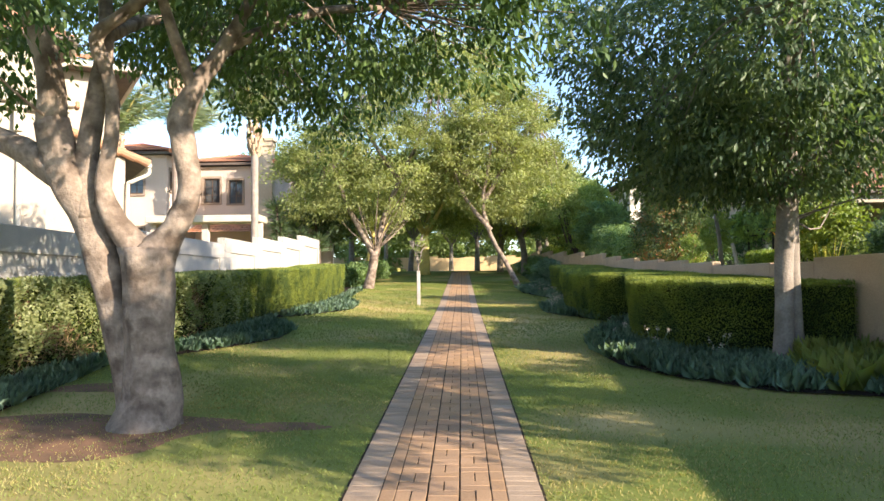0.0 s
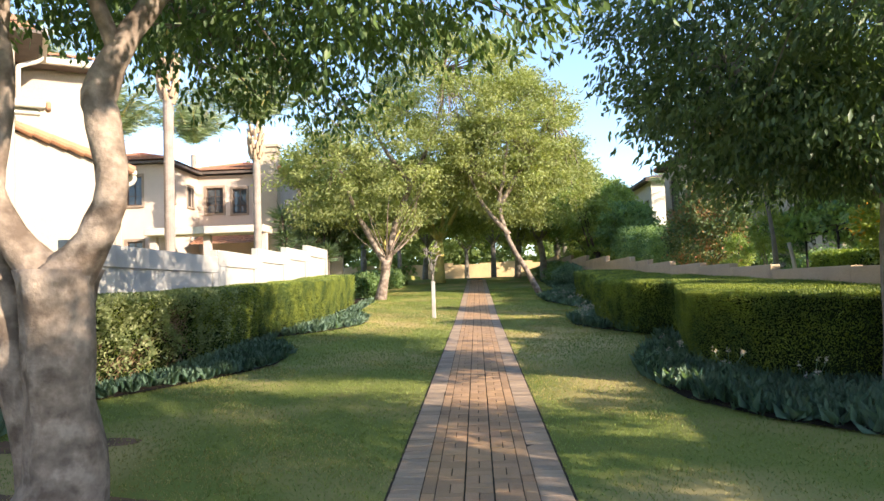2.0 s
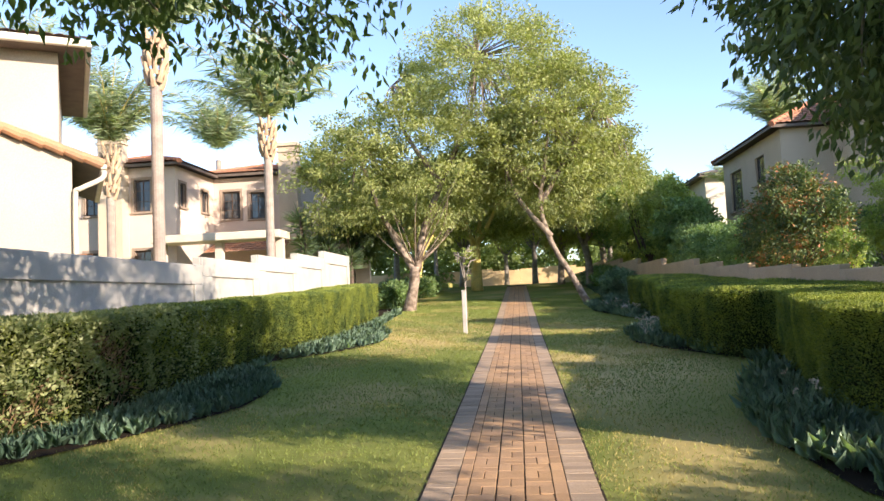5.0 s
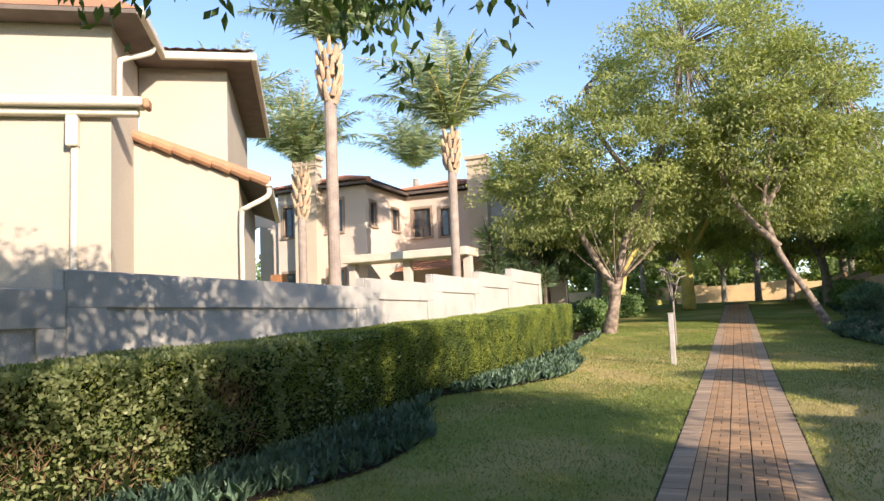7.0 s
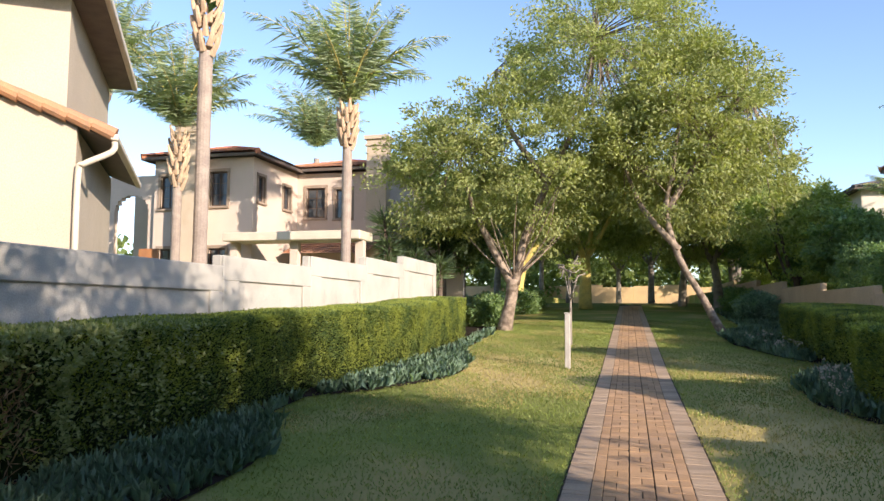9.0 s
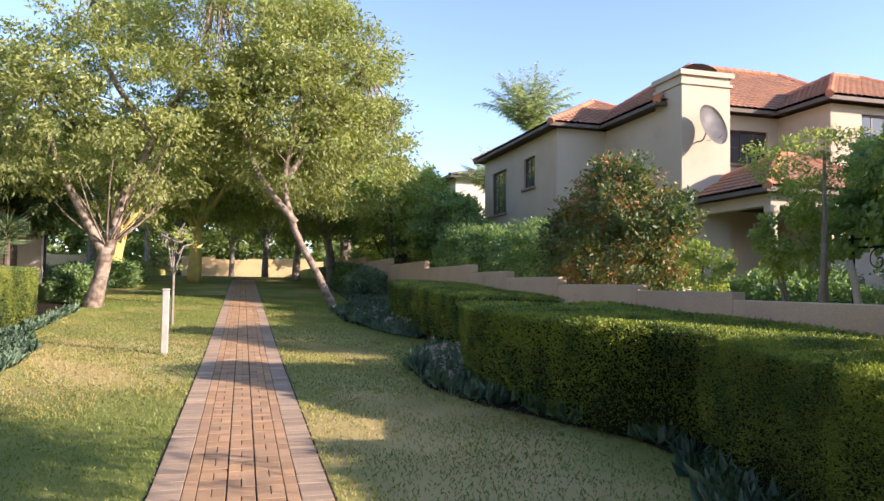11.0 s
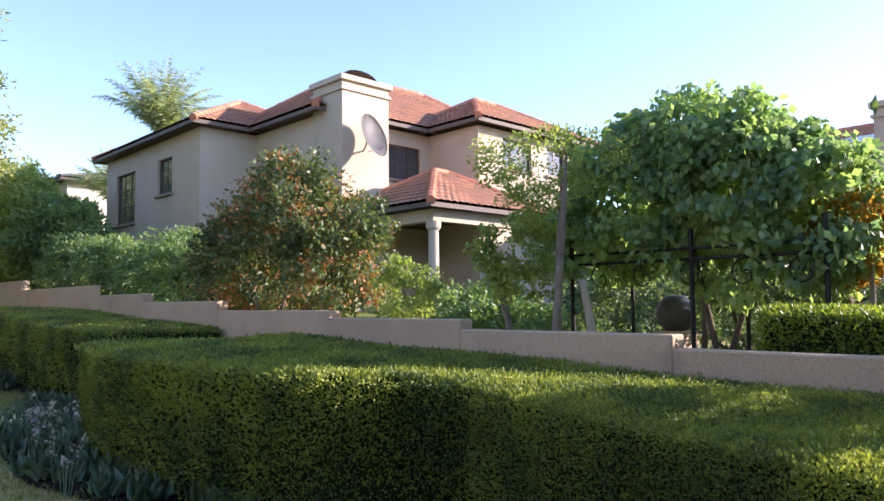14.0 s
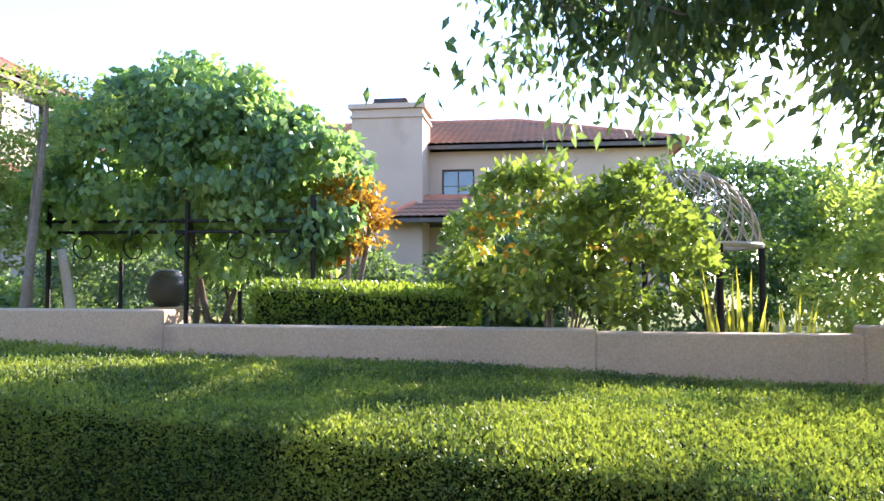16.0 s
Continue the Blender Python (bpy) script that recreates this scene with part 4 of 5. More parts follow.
def chimney(parent, x0, x1, y0, y1, z0, z1, material, hood=True):
    bm = bmesh.new()
    box(bm, x0, x1, y0, y1, z0, z1 - 0.45)
    box(bm, x0 - 0.06, x1 + 0.06, y0 - 0.06, y1 + 0.06, z1 - 0.45, z1 - 0.36)
    box(bm, x0, x1, y0, y1, z1 - 0.36, z1 - 0.16)
    box(bm, x0 - 0.1, x1 + 0.1, y0 - 0.1, y1 + 0.1, z1 - 0.16, z1)
    part("chimney", bm, material, parent)
    if hood:
        bm = bmesh.new()
        cx, cy, w = (x0 + x1) / 2, (y0 + y1) / 2, (x1 - x0) * 0.36
        V = []
        for k in range(9):
            a = math.pi * k / 8
            V.append([bm.verts.new((cx - math.cos(a) * w, cy + s, z1 + 0.08 + math.sin(a) * 0.26)) for s in (-0.5, 0.5)])
        for p, q in zip(V, V[1:]):
            bm.faces.new((p[0], q[0], q[1], p[1]))
        for s in (-0.5, 0.5):
            for t in (-1, 1):
                box(bm, cx + t * w - 0.02, cx + t * w + 0.02, cy + s - 0.02, cy + s + 0.02, z1, z1 + 0.1)
        bmesh.ops.solidify(bm, geom=bm.faces, thickness=0.01)
        part("chimney_hood", bm, M_FASCIA, parent)


def polygon_walls(parent, pts, z0, z1, material, windows, trim=None):
    for k, (p, q) in enumerate(zip(pts, pts[1:] + pts[:1])):
        o = pts[k - 1]
        convex = (p[0] - o[0]) * (q[1] - p[1]) - (p[1] - o[1]) * (q[0] - p[0]) > 0.01
        house_wall(parent, p, q, z0, z1, material, windows.get(k, ()), trim=trim, start=0.24 if convex else 0.0)


# the house with the satellite dish
r1 = thing("house", (13.1, 34.2, 1.9), "two-storey beige plastered house with terracotta hip roofs and a chimney", "house")
r1.matrix_world = pose(0, 0, 0)
polygon_walls(r1, [(11.1, 46.4), (11.1, 38.1), (13.1, 38.1), (13.1, 34.3), (17.65, 34.3), (17.65, 31.95), (23.6, 31.95), (23.6, 46.4)], 1.2, 8.15, M_HOUSE_R,
              {0: [(1.05, 2.95, 5.5, 7.45), (5.0, 6.2, 6.25, 7.5)], 3: [(2.6, 4.15, 6.5, 7.65)], 5: [(1.2, 2.7, 6.9, 7.9), (3.6, 4.6, 6.9, 7.9)]})
hip_roof(r1, 10.65, 17.5, 37.7, 46.8, 8.3, 1.8)
hip_roof(r1, 12.65, 24.0, 33.85, 41.2, 8.3, 2.5)
hip_roof(r1, 17.2, 24.0, 31.5, 37.2, 8.3, 1.6)
chimney(r1, 13.05, 14.8, 33.05, 34.55, 1.3, 9.1, M_HOUSE_R)
hip_roof(r1, 13.35, 18.6, 29.6, 34.3, 5.02, 1.35)
bm = bmesh.new()
box(bm, 13.75, 18.4, 29.95, 30.25, 4.55, 4.87)
box(bm, 13.75, 14.05, 30.25, 34.25, 4.55, 4.87)
part("patio_beam", bm, M_HOUSE_R, r1)
for x, y in ((13.9, 30.1), (18.2, 30.1)):
    bm = bmesh.new()
    lathe(bm, [(0.2, 1.5), (0.2, 1.75), (0.15, 1.8), (0.145, 3.0), (0.135, 4.3), (0.2, 4.37), (0.2, 4.55)], (x, y, 0), 16)
    part("column", bm, M_HOUSE_R, r1, smooth=False)
bm = bmesh.new()
box(bm, 12.9, 19.5, 29.4, 34.2, 1.3, 1.62)
part("patio_floor", bm, M_TRIM, r1)

dish = thing("satellite_dish", (13.6, 32.95, 7.2), "grey satellite dish on an arm fixed to the beige chimney", "satellite dish")
bm = bmesh.new()
rot = Matrix.Translation((0.05, -0.4, 0)) @ Vector((0.25, -0.92, 0.3)).to_track_quat('Z', 'Y').to_matrix().to_4x4()
rings = []
for k in range(6):
    r = 0.68 * k / 5
    rings.append([bm.verts.new(rot @ Vector((r * 0.86 * math.cos(t * math.pi / 12), r * math.sin(t * math.pi / 12), r * r * 0.45))) for t in range(24)] if k else [bm.verts.new(rot @ Vector((0, 0, 0)))])
for t in range(24):
    bm.faces.new((rings[0][0], rings[1][t], rings[1][(t + 1) % 24]))
for p, q in zip(rings[1:], rings[2:]):
    for t in range(24):
        bm.faces.new((p[t], q[t], q[(t + 1) % 24], p[(t + 1) % 24]))
bmesh.ops.solidify(bm, geom=bm.faces, thickness=0.012)
part("reflector", bm, M_DISH, dish, smooth=True)
bm = bmesh.new()
tube(bm, [(0.0, 0.1, -0.35), (0.0, -0.2, -0.35), (0.05, -0.33, -0.05)], [0.025] * 3, 8)
part("mounting_arm", bm, M_DISH, dish)
bm = bmesh.new()
tube(bm, [(0.05, -0.33, -0.4), (0.35, -0.6, -0.3), (0.5, -0.7, 0.0)], [0.012] * 3, 6)
part("feed_arm", bm, M_DISH, dish)

# patio furniture
table = thing("patio_table", (15.9, 30.9, 1.62), "black wrought-iron table on the covered patio", "table")
bm = bmesh.new()
box(bm, -0.8, 0.8, -0.45, 0.45, 0.72, 0.75)
part("tabletop", bevelled(bm, 0.01), M_IRON, table)
for sx in (-0.7, 0.7):
    for sy in (-0.36, 0.36):
        bm = bmesh.new()
        tube(bm, [(sx, sy, 0), (sx * 0.92, sy * 0.9, 0.72)], [0.02, 0.02], 8)
        part("leg", bm, M_IRON, table)


def iron_chair():
    c = thing("patio_chair", (0, 0, 0), "black wrought-iron chair with an open back at the patio table", "chair", "chairs round the patio table")
    bm = bmesh.new()
    for k in range(6):
        box(bm, -0.22, 0.22, -0.22 + k * 0.08, -0.18 + k * 0.08, 0.44, 0.455)
    part("seat", bm, M_IRON, c)
    bm = bmesh.new()
    tube(bm, [(-0.22, 0.22, 0.45), (-0.21, 0.28, 0.95), (0, 0.3, 1.02), (0.21, 0.28, 0.95), (0.22, 0.22, 0.45)], [0.014] * 5, 6)
    for k in range(5):
        x = -0.15 + k * 0.075
        tube(bm, [(x, 0.22, 0.46), (x * 0.9, 0.29, 0.97)], [0.008, 0.008], 5)
    part("backrest", bm, M_IRON, c)
    for x in (-0.21, 0.21):
        for y in (-0.21, 0.21):
            bm = bmesh.new()
            tube(bm, [(x, y, 0), (x, y, 0.45)], [0.013, 0.013], 6)
            part("leg", bm, M_IRON, c)
    return c


ch = iron_chair()
ch.matrix_world = pose(15.2, 30.1 + 0.15, 1.62, 0, 0, 180)
for x, y, r in ((16.0, 30.2, 175), (16.7, 30.3, 190), (15.5, 31.7, 5), (16.3, 31.7, -8)):
    copy_thing(ch, pose(x, y, 1.62, 0, 0, r))

# the second house on that side
r2 = thing("house", (0, 0, 0), "two-storey tan plastered house with a broad chimney behind the garden plants", "house")
polygon_walls(r2, [(25, 31), (25, 12), (35, 12), (35, 31)], 0.8, 6.6, M_HOUSE_T, {0: [(11.6, 12.7, 4.9, 6.0), (14.3, 15.2, 4.8, 5.8)]})
hip_roof(r2, 24.5, 35.5, 11.5, 31.5, 6.75, 1.9)
chimney(r2, 23.4, 25.0, 19.8, 22.1, 0.9, 7.9, M_HOUSE_T)
hip_roof(r2, 22.6, 25.0, 15.5, 20.9, 4.2, 0.7)
for k in range(3):
    bm = bmesh.new()
    m = pose(25.7 + 0.02 * k, 22.9 + k * 1.15, 7.32, 0, -19, 0)
    box(bm, -0.8, 0.8, -0.52, 0.52, 0.0, 0.05, m)
    part("solar_panel", bm, M_PANEL, r2)

far_house = thing("house", (0, 0, 0), "pale grey plastered house with a dark tiled hip roof", "house")
polygon_walls(far_house, [(13.6, 68), (13.6, 60), (22, 60), (22, 68)], 1.5, 9.5, M_HOUSE_W, {0: [(5.5, 7.0, 6.5, 8.2)]})
hip_roof(far_house, 13.0, 22.6, 59.4, 68.6, 9.6, 1.3, M_DARKTILE, M_DARKTILE)

# the tall cream house close behind the grey wall, set at an angle to the path
ha = thing("house", (0, 0, 0), "tall cream plastered house with terracotta verge tiles and white downpipes", "house")
HM = along((-9.35, 22.0), (-8.51, 22.54))[0]      # s along the front, v inwards


def ha_part(name, boxes, material, label="", bevel=0.0):
    bm = bmesh.new()
    for b in boxes:
        box(bm, *b, HM)
    part(name, bevelled(bm, bevel) if bevel else bm, material, ha, label)


def ha_prism(name, outline, v0, v1, material, label=""):
    """A slab whose outline of (s, z) is pulled from v0 to v1."""
    bm = bmesh.new()
    a = [bm.verts.new(HM @ Vector((s, v0, z))) for s, z in outline]
    b = [bm.verts.new(HM @ Vector((s, v1, z))) for s, z in outline]
    n = len(outline)
    bm.faces.new(a)
    bm.faces.new(b[::-1])
    for i in range(n):
        bm.faces.new((a[i], b[i], b[(i + 1) % n], a[(i + 1) % n]))
    bmesh.ops.recalc_face_normals(bm, faces=bm.faces)
    part(name, bm, material, ha, label)


ha_prism("lean_to_wall", [(-2.1, 0.6), (0, 0.6), (0, 5.24), (-2.1, 6.0)], 0, 0.25, M_HOUSE_L)
ha_part("lean_to_side", [(-0.24, 0, 0.253, 5.2, 0.6, 5.2)], M_HOUSE_L)
ha_prism("lean_to_roof", [(-2.05, 6.0), (0.55, 5.05), (0.55, 5.13), (-2.05, 6.08)], -0.1, 5.2, M_FASCIA)
tiled_slope(ha, *[tuple(HM @ Vector(c)) for c in ((0.55, -0.05, 5.15), (0.55, 5.2, 5.15), (-2.03, 5.2, 6.1), (-2.03, -0.05, 6.1))], M_TILE)
for k in range(7):
    bm = bmesh.new()
    s0, s1 = -2.06 + k * 0.38, -2.06 + (k + 1) * 0.38 + 0.03
    tube(bm, [HM @ Vector((s0, -0.11, 6.13 - (s0 + 2.06) * 0.362)), HM @ Vector((s1, -0.11, 6.1 - (s1 + 2.06) * 0.362))], [0.105, 0.125], 10)
    part("verge_tile", bm, M_VERGE, ha)
ha_part("lean_to_gutter", [(0.56, 0.68, -0.2, 5.2, 5.02, 5.13)], M_WHITE, bevel=0.015)
ha_part("upper_wall", [(-2.04, -0.25, 0.4, 0.65, 5.5, 7.7)], M_HOUSE_L)
ha_part("upper_side_wall", [(-0.5, -0.25, 0.653, 6.0, 5.0, 7.7)], M_HOUSE_L)
ha_part("soffit", [(-2.0, 0.3, -0.15, 6.2, 7.7, 7.78)], M_FASCIA)
ha_part("soffit", [(-12.0, -1.5, -2.4, -0.153, 7.7, 7.78)], M_FASCIA)
ha_part("gutter", [(-1.5, 0.3, -0.28, -0.153, 7.68, 7.84)], M_WHITE, bevel=0.02)
ha_part("gutter", [(0.303, 0.42, -0.28, 6.2, 7.68, 7.84)], M_WHITE, bevel=0.02)
ha_part("gutter", [(-1.497, -1.38, -2.4, -0.283, 7.68, 7.84)], M_WHITE, bevel=0.02)
tiled_slope(ha, *[tuple(HM @ Vector(c)) for c in ((-2.0, -0.26, 7.85), (0.38, -0.26, 7.85), (-0.4, 3.0, 8.9), (-2.0, 3.0, 8.9))], M_TILE)
ha_prism("tall_roof", [(-12.0, 7.79), (-1.45, 7.79), (-4.0, 8.9), (-12.0, 8.9)], -2.4, 3.0, M_TILE)
ha_part("tall_wall", [(-12.0, -2.05, -1.8, -1.55, 0.6, 7.7)], M_HOUSE_L)
ha_part("tall_side_wall", [(-2.3, -2.05, -1.547, 0.39, 0.6, 7.7)], M_HOUSE_L)
ha_part("back_wall", [(-12.0, -0.25, 6.003, 6.2, 0.6, 7.7)], M_HOUSE_L)
ha_part("end_wall", [(-12.2, -12.003, -1.8, 6.2, 0.6, 7.7)], M_HOUSE_L)
ha_part("shelf_gutter", [(-12.0, -1.55, -2.02, -1.803, 5.98, 6.1)], M_WHITE, "cream boxed gutter running along the wall", 0.02)
ha_part("shelf_gutter_lip", [(-12.0, -1.45, -2.2, -1.803, 6.103, 6.27)], M_WHITE, "cream moulded lip of the boxed gutter", 0.03)
ha_part("gutter_end_tile", [(-1.447, -1.34, -2.16, -1.84, 6.08, 6.26)], M_VERGE, "brown end tile", 0.03)
ha_part("rain_hopper", [(-2.76, -2.56, -2.02, -1.803, 5.42, 5.975)], M_WHITE, "cream boxed rain hopper", 0.02)
for pts, r in (([(0.62, -0.1, 5.0), (0.58, -0.12, 4.82), (0.14, -0.1, 4.58), (0.06, -0.08, 4.42), (0.06, -0.08, 3.0), (0.06, -0.08, 0.9)], 0.055),
               ([(-1.5, -0.9, 7.68), (-1.55, -1.0, 7.5), (-1.93, -1.4, 7.22), (-1.98, -1.5, 7.05), (-1.98, -1.5, 6.28)], 0.055),
               ([(-2.64, -1.87, 5.42), (-2.64, -1.87, 3.0), (-2.64, -1.87, 0.7)], 0.065)):
    bm = bmesh.new()
    tube(bm, [HM @ Vector(c) for c in pts], [r] * len(pts), 10)
    part("downpipe", bm, M_WHITE, ha, "cream painted downpipe", smooth=True)

# the house with arches and two chimneys beyond the palms
hb = thing("house", (0, 0, 0), "two-storey pink-cream house with terracotta roofs and two square chimneys", "house")
polygon_walls(hb, [(-10.4, 48), (-14.5, 48), (-19.0, 48), (-19.0, 37.4), (-14.5, 37.4), (-14.5, 41.4), (-10.4, 41.4)], 1.2, 8.15, M_HOUSE_B,
              {3: [(0.3, 1.05, 6.15, 7.5), (0.3, 1.05, 3.4, 4.5), (2.6, 3.35, 6.2, 7.6), (2.6, 3.35, 3.4, 4.5)], 4: [(0.4, 0.95, 6.4, 7.45), (2.6, 3.3, 6.4, 7.4)], 5: [(0.45, 1.35, 6.15, 7.5), (1.85, 2.6, 6.1, 7.4)]}, trim=M_TRIM)
hip_roof(hb, -19.4, -14.1, 37.0, 47.5, 8.28, 0.8)
hip_roof(hb, -15.6, -10.0, 41.0, 48.4, 8.34, 0.8)
chimney(hb, -17.75, -16.65, 36.85, 37.4, 1.2, 9.6, M_HOUSE_R, False)
chimney(hb, -11.0, -10.1, 40.8, 41.4, 1.2, 9.6, M_HOUSE_R, False)
bm = bmesh.new()
box(bm, -14.9, -9.4, 35.9, 37.3, 4.62, 4.95)
part("canopy", bevelled(bm, 0.03), M_WHITE, hb, "white flat concrete canopy")
for x in (-14.7, -12.2, -9.6):
    bm = bmesh.new()
    box(bm, x - 0.15, x + 0.15, 36.4, 36.7, 1.2, 4.61)
    part("canopy_post", bm, M_HOUSE_B, hb)
tiled_slope(hb, (-14.2, 39.2, 4.35), (-10.4, 39.2, 4.35), (-10.4, 41.3, 5.1), (-14.2, 41.3, 5.1), M_TILE)
bm = bmesh.new()
box(bm, -10.1, -7.2, 43.0, 43.3, 1.2, 6.0)
box(bm, -10.1, -8.8, 43.0, 43.3, 6.0, 6.6)
part("side_wall", bm, M_HOUSE_B, hb)
bm = bmesh.new()
m, ln = along((-21.4, 37.6), (-19.05, 37.6))
box(bm, 0, 0.35, 0, 0.25, 1.2, 7.6, m)
box(bm, 2.0, ln, 0, 0.25, 1.2, 7.6, m)
for k in range(10):
    a0, a1 = math.pi * k / 10, math.pi * (k + 1) / 10
    xa, xb = 1.175 - 0.825 * math.cos(a0), 1.175 - 0.825 * math.cos(a1)
    box(bm, xa, xb, 0, 0.25, 6.1 + 0.7 * math.sin((a0 + a1) / 2), 7.6, m)
part("arch_wall", bm, M_HOUSE_B, hb)
bm = bmesh.new()
box(bm, -21.6, -19.2, 39.6, 39.8, 1.2, 7.6)
part("arch_back_wall", bm, M_HOUSE_R, hb)
gate = thing("timber_door", (-18.6 + 1.6, 33.9, 1.6), "orange timber door panel behind the grey wall", "door")
bm = bmesh.new()
for k in range(6):
    box(bm, k * 0.13, k * 0.13 + 0.125, 0, 0.05, 0, 2.6 + 0.0)
part("board", bm, M_WOOD, gate, kind="stuff")


# ---------------------------------------------------------------- palms and spiky plants
def palm(x, y, z_top, frond, label, seed, r=0.17, shaft=1.7, n=26, name="palm_tree", stubs=True, leaflets=34):
    rng = np.random.default_rng(seed)
    g = gz(x, y)
    root = thing(name, (x, y, g - 0.1), label, "palm tree")
    h = z_top - g
    bm = bmesh.new()
    rings = int(h / 0.14)
    prof = [(r * (1.25 - 0.3 * min(1, k / rings * 3)) * (1.0 if k % 2 else 0.965), h * k / rings) for k in range(rings + 1)]
    lathe(bm, prof, (0, 0, 0.1), 14)
    part("trunk", bm, M_PALM, root, smooth=False)
    if stubs:
        bm = bmesh.new()
        for k in range(34):
            a = k * 2.4
            t = k / 34
            z = h + t * shaft * 0.85
            o = r * (1.0 + 0.5 * math.sin(math.pi * t))
            v0 = Vector((math.cos(a) * o * 0.75, math.sin(a) * o * 0.75, z))
            v1 = v0 + Vector((math.cos(a) * 0.17, math.sin(a) * 0.17, 0.42))
            tube(bm, [v0, (v0 + v1) / 2 + Vector((math.cos(a), math.sin(a), 0)) * 0.03, v1], [0.09, 0.06, 0.035], 6)
        part("crownshaft", bm, M_CUT, root, "pale tan cut frond stubs", kind="stuff")
    C, D, S = [], [], []
    bm = bmesh.new()
    top = h + shaft
    for k in range(n):
        a = k * 2.39996 + rng.normal() * 0.15
        el = radians(86 - 48 * (k / n) ** 0.9)
        p = Vector((0, 0, top + 0.1))
        d = Vector((math.cos(a) * math.cos(el), math.sin(a) * math.cos(el), math.sin(el)))
        pts = []
        L = frond * rng.uniform(1.05, 1.4)
        for s in range(9):
            pts.append(p.copy())
            p = p + d * (L / 8)
            d = (d + Vector((0, 0, -0.05 - 0.028 * s))).normalized()
        tube(bm, pts, [0.03 - 0.003 * i for i in range(9)], 5)
        for i in range(1, 9):
            dd = (pts[i] - pts[i - 1]).normalized()
            side = dd.cross(Vector((0, 0, 1))).normalized()
            m = leaflets // 4
            for j in range(m):
                c = pts[i - 1].lerp(pts[i], j / m)
                for sg in (-1, 1):
                    C.append(c)
                    D.append(dd * 0.6 + side * sg * 0.8 + Vector((rng.normal() * 0.15, rng.normal() * 0.15, -0.4 + rng.normal() * 0.2)))
                    S.append(L * 0.23 * math.sin(math.pi * min(0.95, (i + j / m) / 9.5) ** 0.8) + 0.05)
    part("frond_ribs", bm, M_BARK_FEVER, root, kind="stuff", smooth=True)
    leaves("fronds", np.array(C), np.array(D), np.array(S), 0.035, L_PALM, root, kind="stuff", rng=rng, fold=0.2)
    return root


palm(-9.45, 26.0, 8.0, 2.6, "tall palm with a ringed grey trunk and trimmed tan frond bases", 71, 0.17)
palm(-8.95, 33.5, 7.4, 3.1, "tall feathery palm in front of the pink-cream house", 72, 0.17, 1.6)
palm(-14.9, 33.0, 6.2, 2.6, "feathery palm beside the square chimney", 73, 0.17, 2.2)
palm(-18.5, 33.5, 9.5, 2.8, "palm rising behind the cream house", 74, 0.17, 1.0)
palm(-22.0, 60.0, 13.0, 4.2, "palm far behind the pink-cream house roof", 75, 0.22, 1.0, stubs=False)
palm(17.2, 56.0, 11.4, 3.2, "palm rising behind the terracotta roof", 76, 0.2, 0.8, stubs=False)
palm(15.2, 56.5, 7.6, 2.6, "short palm beside the pale grey house", 77, 0.2, 0.3, stubs=False)


def yucca(x, y, heads, label, seed):
    rng = np.random.default_rng(seed)
    g = gz(x, y)
    root = thing("yucca", (x, y, g), label, "plant")
    C, D = [], []
    bm = bmesh.new()
    for hx, hz, r in heads:
        tube(bm, [(0, 0, -0.1), (hx * 0.6, 0, hz * 0.5), (hx, 0, hz)], [0.12, 0.09, 0.07], 8)
        for k in range(150):
            v = rng.normal(size=3)
            v[2] = abs(v[2]) * 0.9 - 0.3
            v /= np.linalg.norm(v)
            C.append(np.array((hx, 0, hz - 0.5 * rng.random() * r * 2)))
            D.append(v * r)
    part("stem", bm, M_BARK_DARK, root, kind="stuff")
    D = np.array(D)
    leaves("spiky_leaves", np.array(C), D, np.linalg.norm(D, axis=1), 0.06, L_DARK, root, kind="stuff", rng=rng, fold=0.1)


yucca(-8.9, 37.5, [(0, 2.0, 0.7), (0.1, 2.9, 0.7), (-0.1, 3.8, 0.75), (0.3, 1.2, 0.6)], "tall dark yucca with spiky heads beyond the grey wall", 81)
yucca(-8.0, 38.2, [(0, 2.4, 0.7), (0.5, 1.5, 0.6)], "spiky yucca beyond the grey wall", 82)
yucca(-7.1, 38.6, [(0, 2.1, 0.7)], "spiky yucca beyond the grey wall", 83)


# ---------------------------------------------------------------- shrubs behind and beside the walls
def shrub(name, x, y, blobs, clusters, per, spread, leaf, size, label, seed, stems=5, bark=None, droop=0.2, width=0.5, stem_r=0.03, category="shrub"):
    rng = np.random.default_rng(seed)
    g = gz(x, y)
    root = thing(name, (x, y, g), label, category)
    C, D, cl = crown_points(rng, blobs, clusters, per, spread, droop, 0.8)
    br = []
    for k in range(stems):
        t = cl[rng.integers(len(cl))]
        a = rng.random() * 6.28
        br.append(([(x + math.cos(a) * 0.08, y + math.sin(a) * 0.12, g - 0.05), ((x + t[0]) / 2 + 0.05, (y + t[1]) / 2, (g + t[2]) / 2), tuple(t)], [stem_r, stem_r * 0.7, stem_r * 0.3]))
    limbs("branchwork", root, Vector((x, y, g)), br, bark or M_BARK_DARK, 7, 0.0)["kind"] = "stuff"
    leaves("foliage", C - np.array((x, y, g)), D, size, size * width, leaf, root, kind="stuff", rng=rng)
    return root


